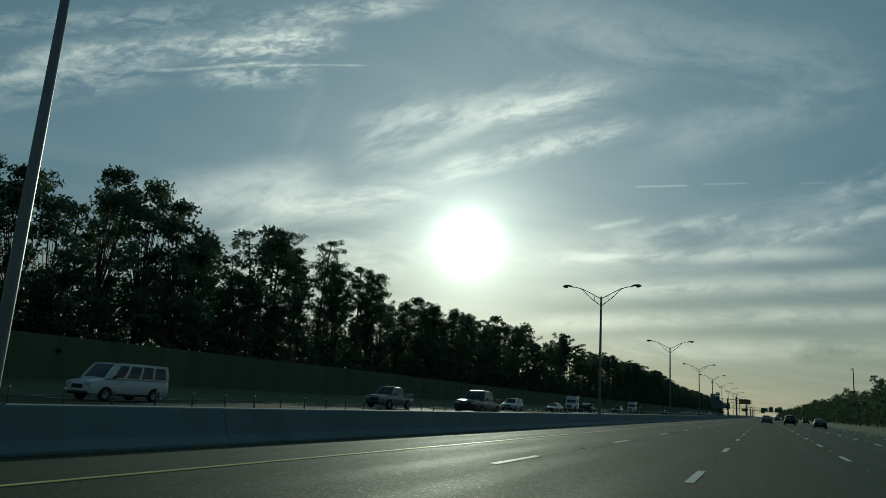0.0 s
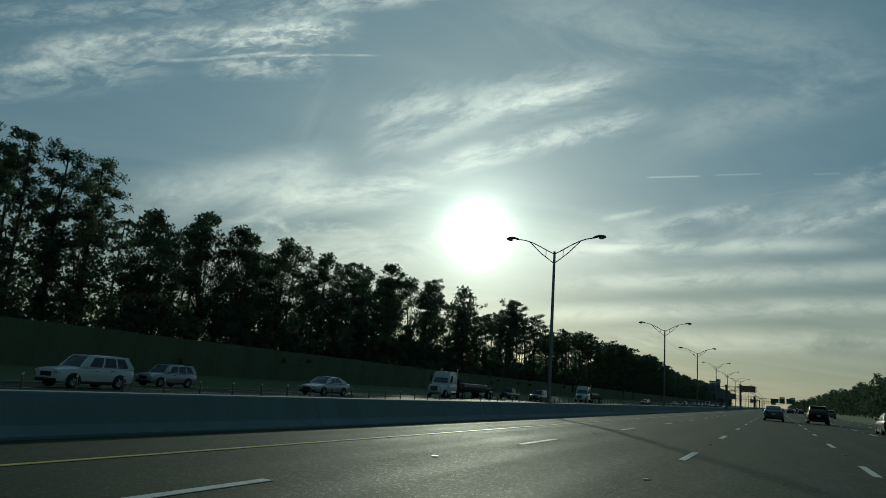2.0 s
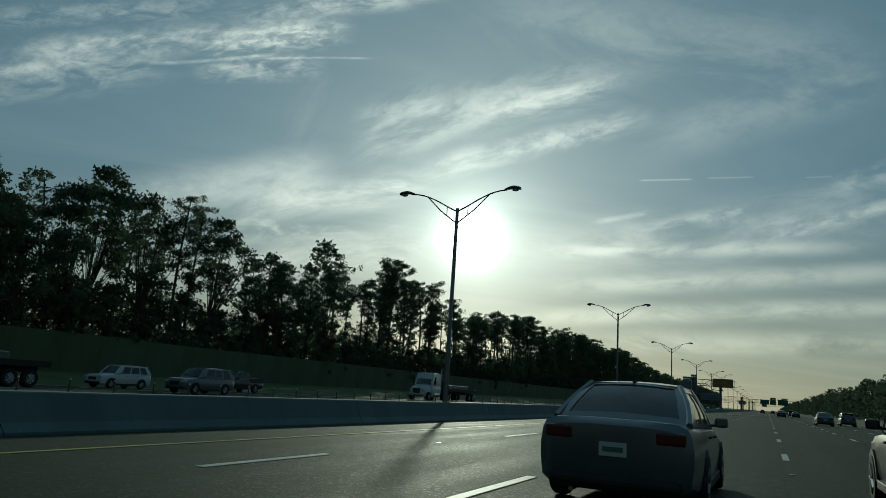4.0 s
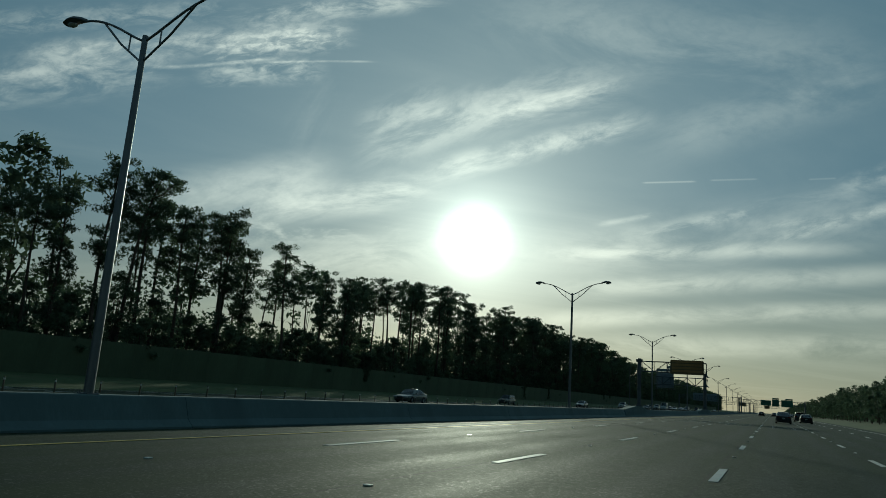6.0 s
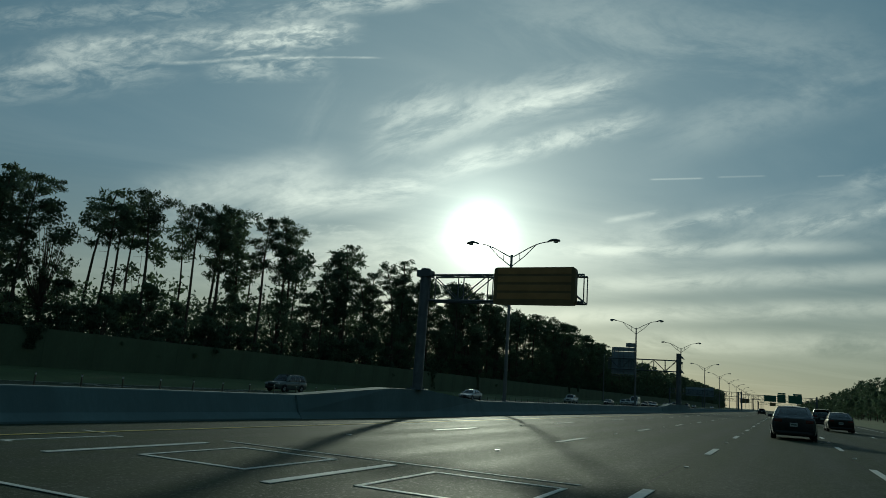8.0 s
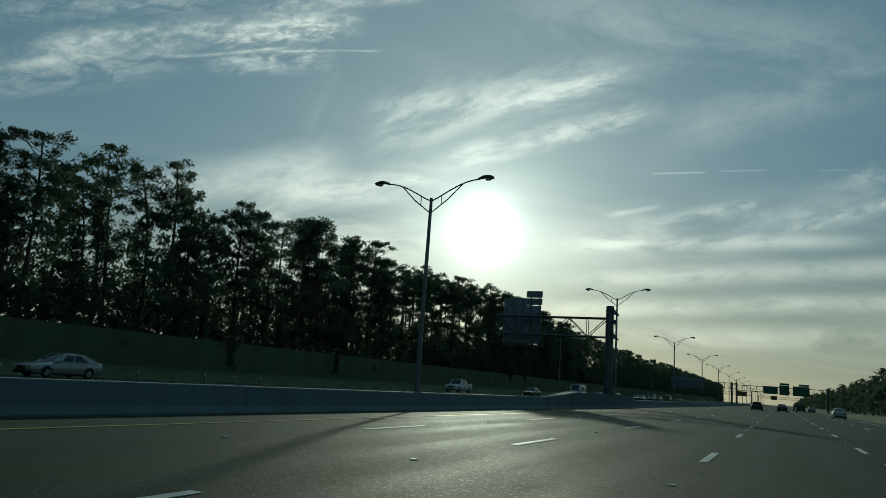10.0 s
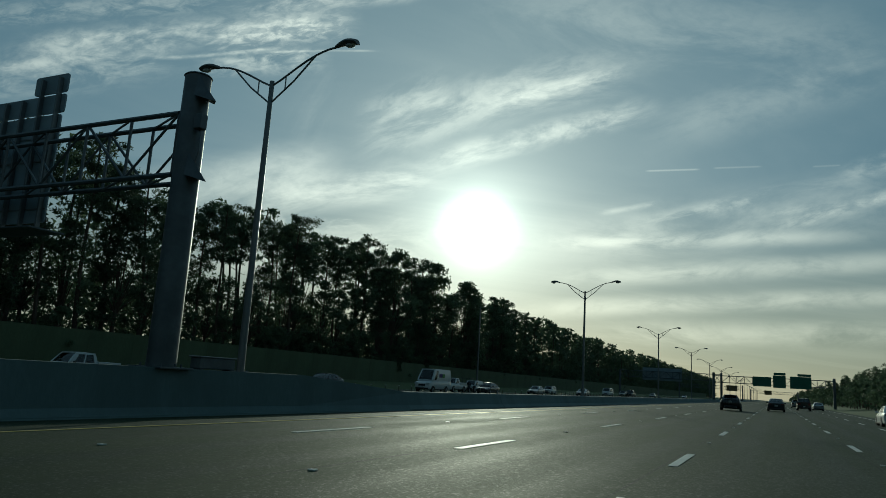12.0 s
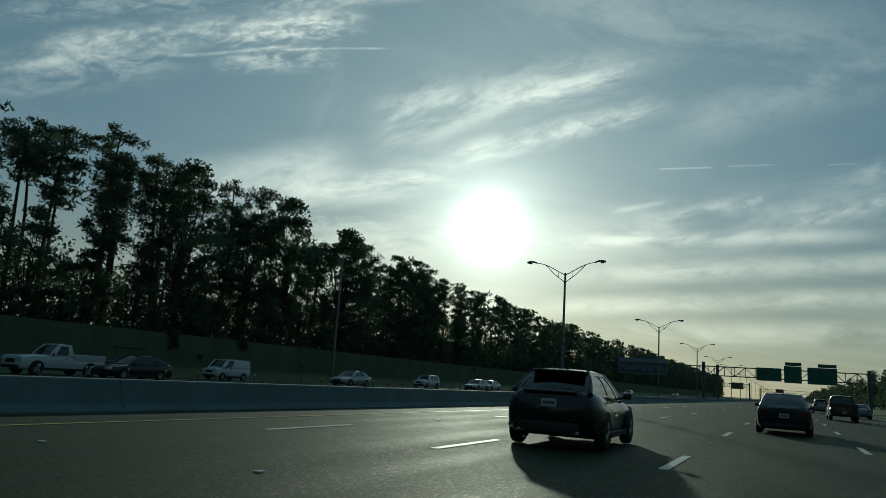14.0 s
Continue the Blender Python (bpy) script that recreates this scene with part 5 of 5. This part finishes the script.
        for nm, lo, hi in (("bed_side", (-hw * 0.97, y1, z0), (-hw * 0.88, y0, z1)), ("bed_side", (hw * 0.88, y1, z0), (hw * 0.97, y0, z1)), ("tailgate", (-hw * 0.88, y1, z0), (hw * 0.88, y1 + 0.07, z1)), ("bed_front", (-hw * 0.88, y0 - 0.06, z0), (hw * 0.88, y0, z1))):
            part(nm, box(bmesh.new(), lo, hi, 0.018), paint, c)
    return c


SEDAN = dict(hull=[(2.43, .38, .60, .60), (2.36, .28, .70, .78), (2.1, .22, .76, .87), (1.5, .2, .84, .915), (.9, .19, .92, .92), (-1.3, .19, .97, .92), (-2.0, .2, 1.0, .91), (-2.34, .26, 1.0, .86), (-2.43, .36, .93, .76)],
             cabin=(.90, .98, 1.45, 1.02, .18, -1.02, -1.98, .80, .59), windows=((.15, .44), (.47, .80)), wheel=.33, width=1.84, axles=(1.42, -1.38), low=.20, tail=(.76, .15), head=(.56, .13), mirror=(.62, .93), handles=((.05, .80), (-.85, .82)), plate=.60, fin=(-1.0, 1.45))
SUV = dict(hull=[(2.32, .40, .80, .66), (2.25, .30, .93, .82), (1.9, .25, 1.0, .90), (1.0, .24, 1.05, .93), (-1.6, .24, 1.08, .93), (-2.1, .26, 1.08, .91), (-2.30, .34, 1.06, .86), (-2.36, .42, 1.0, .80)],
           cabin=(1.03, 1.06, 1.70, 1.05, .45, -1.90, -2.30, .83, .66), windows=((.13, .38), (.41, .66), (.69, .90)), wheel=.36, width=1.88, axles=(1.42, -1.36), low=.27, tail=(.86, .26), head=(.72, .14), mirror=(.75, 1.06), handles=((.1, .90), (-.85, .92)), plate=.74, rails=(.3, -1.8, 1.72, .60), spoiler=(-1.92, 1.67, .60), fin=(-1.5, 1.70))
HATCH = dict(hull=[(2.20, .38, .66, .60), (2.12, .28, .80, .82), (1.8, .22, .90, .93), (1.25, .2, .96, .96), (.8, .2, 1.0, .90), (0, .2, 1.03, .885), (-.6, .2, 1.06, .895), (-1.0, .2, 1.09, .94), (-1.35, .2, 1.11, .975), (-1.6, .22, 1.12, .97), (-1.85, .26, 1.12, .93), (-2.04, .32, 1.11, .86), (-2.15, .40, 1.08, .78), (-2.20, .48, 1.02, .70)],
             cabin=(.95, 1.08, 1.53, 1.00, .10, -1.30, -2.02, .80, .56), windows=((.14, .46), (.49, .68)), wheel=.355, width=1.92, axles=(1.34, -1.30), low=.24, tail=(1.00, .055), head=(.70, .13), mirror=(.62, 1.00), handles=((.0, .92),), plate=.80, spoiler=(-1.50, 1.49, .55), fin=(-.85, 1.575), rear_low=.10, bumper=.30, hips=True)
PICKUP = dict(hull=[(2.90, .46, .98, .74), (2.82, .36, 1.10, .92), (2.3, .32, 1.16, .97), (1.2, .32, 1.20, .985), (-1.0, .32, 1.20, .985), (-1.02, .34, 1.02, .98), (-2.6, .36, 1.02, .98), (-2.80, .42, 1.02, .95), (-2.86, .46, .98, .92)],
              cabin=(1.17, 1.18, 1.90, 1.25, .62, -.78, -.95, .90, .72), windows=((.16, .50), (.54, .90)), wheel=.41, width=1.98, tyre=.27, axles=(1.85, -1.75), low=.36, tail=(.86, .30), head=(.84, .18), mirror=(.95, 1.20), handles=((.15, 1.02), (-.55, 1.02)), plate=.60, mirror_paint=False, bed=(-1.02, -2.84, .98, 1.34))
SHORT_PICKUP = dict(PICKUP, back_seat=False, windows=((.20, .78),), cabin=(1.17, 1.18, 1.90, 1.05, .42, -.35, -.50, .90, .72), bed=(-.55, -2.84, .98, 1.34), handles=((.0, 1.02),),
                    hull=[(2.90, .46, .98, .74), (2.82, .36, 1.10, .92), (2.3, .32, 1.16, .97), (1.2, .32, 1.20, .985), (-.52, .32, 1.20, .985), (-.54, .34, 1.02, .98), (-2.6, .36, 1.02, .98), (-2.80, .42, 1.02, .95), (-2.86, .46, .98, .92)])
VAN = dict(hull=[(2.80, .46, .84, .74), (2.70, .34, 1.05, .92), (2.2, .30, 1.16, .98), (1.7, .28, 1.22, 1.0), (-2.4, .28, 1.25, 1.0), (-2.72, .32, 1.25, .98), (-2.78, .40, 1.2, .94)],
           cabin=(1.20, 1.23, 2.08, 1.85, 1.15, -2.60, -2.72, .96, .84), windows=((.10, .26), (.30, .50), (.53, .72), (.75, .95)), wheel=.37, width=2.0, axles=(1.75, -1.65), low=.30, tail=(.95, .36), head=(.80, .20), mirror=(1.35, 1.22), handles=((.75, 1.05),), plate=.70, mirror_paint=False)
CARGO_VAN = dict(back_seat=False, hull=[(2.86, .46, .82, .74), (2.78, .36, 1.02, .90), (2.5, .31, 1.16, .965), (2.1, .29, 1.28, .985), (1.8, .28, 1.36, .99), (-2.6, .28, 1.40, .99), (-2.92, .32, 1.40, .975), (-2.98, .42, 1.35, .94)],
                 cabin=(1.32, 1.38, 2.62, 2.12, 1.22, -2.82, -2.93, .955, .84), windows=((.10, .22),), wheel=.36, width=1.99, axles=(1.95, -1.62), low=.30, tail=(1.0, .42), head=(.84, .24), mirror=(1.55, 1.38), handles=((.95, 1.18),), plate=.70, mirror_paint=False, rear_glass=False)
SMALL_VAN = dict(VAN, back_seat=False, hull=[(2.25, .42, .80, .66), (2.15, .32, .98, .82), (1.75, .28, 1.06, .88), (1.3, .27, 1.12, .90), (-1.9, .27, 1.15, .90), (-2.18, .30, 1.15, .88), (-2.25, .38, 1.1, .84)],
                 cabin=(1.10, 1.13, 1.86, 1.50, .80, -2.08, -2.18, .86, .74), windows=((.10, .32),), wheel=.33, width=1.8, axles=(1.40, -1.35), low=.28, mirror=(1.0, 1.10), handles=((.45, .98),), rear_glass=False)


def flip(x, y, side):
    return pose(x, y, height_at(x, FAR) + 0.004, 0, 0, 180 if side < 0 else 0)


def ours(x, y, turn=0.0):
    return pose(x, y, height_at(x, NEAR) + 0.004, 0, 0, turn)


AHEAD, ONCOMING = "cars going the same way", "vehicles on the opposite carriageway"
car("sedan", ours(11.72, 496.2), "dark blue-grey sedan with a shaded rear", "car", DARK_PAINT, SEDAN, AHEAD)
car("sedan", ours(8.05, 150.4), "silver-edged dark sedan driving in a middle lane", "car", GREY_PAINT, SEDAN, AHEAD)
car("sedan", ours(12.30, 312.5), "dark blue-grey sedan keeping to the lane's edge", "car", DARK_PAINT, SEDAN, AHEAD)
car("hatchback", ours(7.64, 481.0, 1.5), "black coupe-like hatchback with a roof spoiler", "car", BLACK_PAINT, HATCH, AHEAD)
car("estate_car", ours(11.95, 150.6), "dark boxy estate car with an upright tail", "car", BLACK_PAINT, SUV, AHEAD)
car("pickup_truck", ours(15.65, 530.8), "black pickup truck with a covered bed", "pickup truck", BLACK_PAINT, PICKUP, AHEAD)
car("estate_car", ours(15.45, 567.0), "grey estate car far ahead", "car", SILVER_PAINT, SUV, AHEAD)
car("sedan", ours(18.75, 554.5), "pale green-grey sedan in the outer lane", "car", SILVER_PAINT, SEDAN, AHEAD)
car("sedan", ours(15.9, 339.0), "dark sedan in an outer lane", "car", BLACK_PAINT, SEDAN, AHEAD)
car("estate_car", ours(15.6, 358.5), "dark high-roofed estate car in an outer lane", "car", DARK_PAINT, SUV, AHEAD)
car("sedan", ours(19.3, 464.0), "white sedan in the outer lane", "car", WHITE_CAR, SEDAN, AHEAD)
car("sedan", ours(15.5, 234.0), "grey sedan in an outer lane", "car", GREY_PAINT, SEDAN, AHEAD)
car("estate_car", ours(19.2, 250.0), "grey estate car in the outer lane", "car", GREY_PAINT, SUV, AHEAD)
car("sedan", ours(15.5, 128.0), "dark sedan in an outer lane", "car", DARK_PAINT, SEDAN, AHEAD)

def oncoming(name, x, y, label, paint, spec):
    category = "pickup truck" if name == "pickup_truck" else "van" if name.endswith("van") else "car"
    return car(name, flip(x, y, -1), label, category, paint, spec, ONCOMING)


oncoming("passenger_van", -26.0, 30.0, "white passenger van with dark side windows", WHITE_CAR, VAN)
oncoming("pickup_truck", -13.2, 54.0, "dark pickup truck with an open bed", DARK_PAINT, PICKUP)
oncoming("pickup_truck", -23.4, 58.0, "grey pickup truck with an open bed", GREY_PAINT, PICKUP)
oncoming("estate_car", -24.5, 96.6, "white estate car with roof rails", WHITE_CAR, SUV)
oncoming("estate_car", -34.6, 105.2, "white estate car with roof rails", WHITE_CAR, SUV)
oncoming("estate_car", -34.6, 112.0, "pale silver estate car beside the grass verge", SILVER_PAINT, SUV)
oncoming("sedan", -24.5, 118.8, "silver sedan on the opposite carriageway", SILVER_PAINT, SEDAN)
oncoming("pickup_truck", -34.6, 192.0, "dark pickup truck with an open bed", DARK_PAINT, PICKUP)
oncoming("estate_car", -34.6, 179.0, "white estate car with roof rails", WHITE_CAR, SUV)
oncoming("estate_car", -24.5, 176.7, "dark grey estate car with a pale roof edge", GREY_PAINT, SUV)
oncoming("sedan", -25.0, 278.8, "dark green-grey sedan on the opposite carriageway", GREEN_GREY, SEDAN)
oncoming("estate_car", -33.2, 334.0, "dark green-grey estate car in an outer lane", GREEN_GREY, SUV)
oncoming("sedan", -27.9, 369.6, "pale silver sedan on the opposite carriageway", SILVER_PAINT, SEDAN)
oncoming("pickup_truck", -31.2, 437.0, "white pickup truck with an open bed", WHITE_CAR, PICKUP)
oncoming("sedan", -27.9, 461.7, "dark sedan on the opposite carriageway", DARK_PAINT, SEDAN)
cargo = car("delivery_van", flip(-24.2, 478.5, -1), "tall white delivery van with plain coloured bars", "van", WHITE_CAR, CARGO_VAN, ONCOMING)
MARK_A, MARK_B = material("mark_violet", (0.10, 0.06, 0.22), 0.5, bump=0), material("mark_green", (0.10, 0.34, 0.07), 0.5, bump=0)
for y0, y1, mat in ((.35, -.45, MARK_A), (-.50, -1.15, MARK_B)):
    for s in (-1, 1):
        part("side_mark", box(bmesh.new(), (min(s * .955, s * .985), y1, 1.70), (max(s * .955, s * .985), y0, 2.12), 0.01), mat, cargo, "plain painted bar")
oncoming("pickup_truck", -29.0, 495.0, "white single-cab pickup truck towing", WHITE_CAR, SHORT_PICKUP)
oncoming("sedan", -24.5, 497.0, "black sedan on the opposite carriageway", BLACK_PAINT, SEDAN)
oncoming("small_van", -34.6, 516.3, "small white panel van", WHITE_CAR, SMALL_VAN)
oncoming("sedan", -26.0, 524.0, "silver-green sedan on the opposite carriageway", SILVER_PAINT, SEDAN)
oncoming("estate_car", -31.5, 551.0, "white estate car far along the road", WHITE_CAR, SUV)
oncoming("sedan", -24.5, 551.6, "silver sedan on the opposite carriageway", SILVER_PAINT, SEDAN)
oncoming("sedan", -27.9, 564.6, "white sedan on the opposite carriageway", WHITE_CAR, SEDAN)
oncoming("passenger_van", -27.9, 592.0, "white passenger van far along the road", WHITE_CAR, VAN)
oncoming("pickup_truck", -24.5, 606.0, "dark pickup truck with an open bed", DARK_PAINT, PICKUP)
oncoming("estate_car", -31.5, 632.0, "silver estate car far along the road", SILVER_PAINT, SUV)
oncoming("sedan", -27.9, 668.0, "silver sedan on the opposite carriageway", SILVER_PAINT, SEDAN)
oncoming("sedan", -24.5, 735.0, "white sedan far along the road", WHITE_CAR, SEDAN)


def semi(m, label, length=13.0, trailer=True):
    """A bonneted road tractor with a flat trailer."""
    c = thing("semi_truck", m, label, "truck", ONCOMING)
    hull = [(3.05, .55, 1.25, .62), (2.95, .45, 1.50, .88), (2.4, .42, 1.62, .98), (1.35, .42, 1.72, 1.05), (1.2, .42, 1.85, 1.20), (-1.0, .42, 1.9, 1.22), (-1.15, .5, 1.9, 1.2)]
    part("bonnet", loft(hull, hull_ring), WHITE_CAR, c, smooth=True)
    up = Upper(1.75, 1.85, 3.25, 1.28, .78, -1.08, -1.12, 1.19, 1.06)
    cab_faces = [(("fl", "fr", "FR", "FL"), [(.08, .92)], .05, .46, .06), (("rl", "rr", "RR", "RL"), [], .1, .9, 0.0),
                 (("fl", "rl", "RL", "FL"), [(.12, .42)], .08, .42, 0.0), (("fr", "rr", "RR", "FR"), [(.12, .42)], .08, .42, 0.0)]
    cabin_parts(up, cab_faces, WHITE_CAR, c, CAR_GLASS, "dark glass")
    part("sleeper", box(bmesh.new(), (-1.0, -1.0, 1.6), (1.0, 0.1, 3.1), .05), TRIM, c, "dark cab lining")
    bm = bmesh.new()
    box(bm, (-.48, 2.95, .78), (.48, 3.09, 1.40), .03)
    part("grille", bm, CHROME, c, "chrome grille")
    for k in range(7):
        part("grille_bar", box(bmesh.new(), (-.44 + k * .135, 3.085, .82), (-.37 + k * .135, 3.10, 1.36), .006), TRIM, c)
    part("sun_visor", box(bmesh.new(), (-1.0, .98, 2.52), (1.0, 1.22, 2.58), .02), WHITE_CAR, c)
    bm = bmesh.new()
    box(bm, (-1.1, 2.75, .40), (1.1, 3.16, .72), .05)
    part("bumper", bm, CHROME, c)
    for s in (-1, 1):
        part("headlamp", box(bmesh.new(), (min(s * .62, s * .95), 2.72, .98), (max(s * .62, s * .95), 2.99, 1.22), .04), HEAD_CLEAR, c, "clear headlamp")
        part("mirror", box(bmesh.new(), (s * 1.45 - .1, 1.0, 1.95), (s * 1.45 + .1, 1.1, 2.75), .03), TRIM, c)
        part("exhaust_stack", tube(bmesh.new(), [(s * 1.12, -1.30, .9), (s * 1.12, -1.30, 3.7)], .07, 10), CHROME, c)
        part("fuel_tank", tube(bmesh.new(), [(s * .98, .7, .68), (s * .98, -.9, .68)], .30, 14), CHROME, c, smooth=True)
    ys = [2.0, -2.2, -3.5]
    bm = bmesh.new()
    box(bm, (-.45, -4.3, .72), (.45, 1.0, .98), .02)
    part("chassis", bm, TRIM, c, "dark chassis")
    if trailer:
        y0 = -1.9
        y1 = y0 - length
        part("trailer_deck", box(bmesh.new(), (-1.27, y1, 1.22), (1.27, y0, 1.50), .02), DECK_WOOD, c, "worn dark trailer deck")
        for s in (-1, 1):
            part("side_rail", box(bmesh.new(), (min(s * 1.272, s * 1.31), y1, 1.18), (max(s * 1.272, s * 1.31), y0, 1.54), .01), TRIM, c)
            part("trailer_beam", box(bmesh.new(), (s * .5 - .07, y1 + .3, .85), (s * .5 + .07, y0 - .4, 1.215), .01), TRIM, c)
        part("headboard", box(bmesh.new(), (-1.25, y0 - .08, 1.505), (1.25, y0, 2.35), .02), TRIM, c)
        part("load", box(bmesh.new(), (-1.05, y1 + 2.5, 1.505), (1.05, y0 - 2.2, 1.95), .06), GREY_PAINT, c, "low grey load")
        ys += [y1 + 2.4, y1 + 1.15]
    for y in ys:
        for s in (-1, 1):
            wheel(c, s * 1.08, y, .50, .30 if y == 2.0 else .42, 8)
    return c


semi(flip(-30.0, 153.9, -1), "white road tractor pulling a low flatbed trailer")
semi(flip(-27.9, 219.0, -1), "white road tractor pulling a low flatbed trailer", 11.0)


def towed_tractor(m):
    """The small machine on tow behind the single-cab pickup."""
    c = thing("utility_cart", m, "dark utility cart with a canopy on tow", "cart", ONCOMING)
    part("chassis", box(bmesh.new(), (-.65, -1.4, .45), (.65, 1.3, .70), .04), TRIM, c)
    part("tow_bar", tube(bmesh.new(), [(0, 1.2, .5), (0, 2.1, .5)], .04, 6), DARK_STEEL, c)
    part("bonnet", box(bmesh.new(), (-.45, .4, .70), (.45, 1.25, 1.10), .08), GREEN_GREY, c)
    part("seat", box(bmesh.new(), (-.35, -.6, .70), (.35, -.1, .95), .06), TRIM, c)
    part("backrest", box(bmesh.new(), (-.35, -.72, .95), (.35, -.60, 1.40), .04), TRIM, c)
    for s in (-1, 1):
        for y in (.35, -1.0):
            part("canopy_post", tube(bmesh.new(), [(s * .55, y, .7), (s * .55, y, 2.0)], .03, 6), DARK_STEEL, c)
        wheel(c, s * .75, .95, .36, .22)
        wheel(c, s * .80, -.95, .50, .30)
    part("canopy", box(bmesh.new(), (-.7, -1.15, 2.0), (.7, .55, 2.08), .03), TRIM, c)
    return c


towed_tractor(flip(-29.0, 500.1, -1))
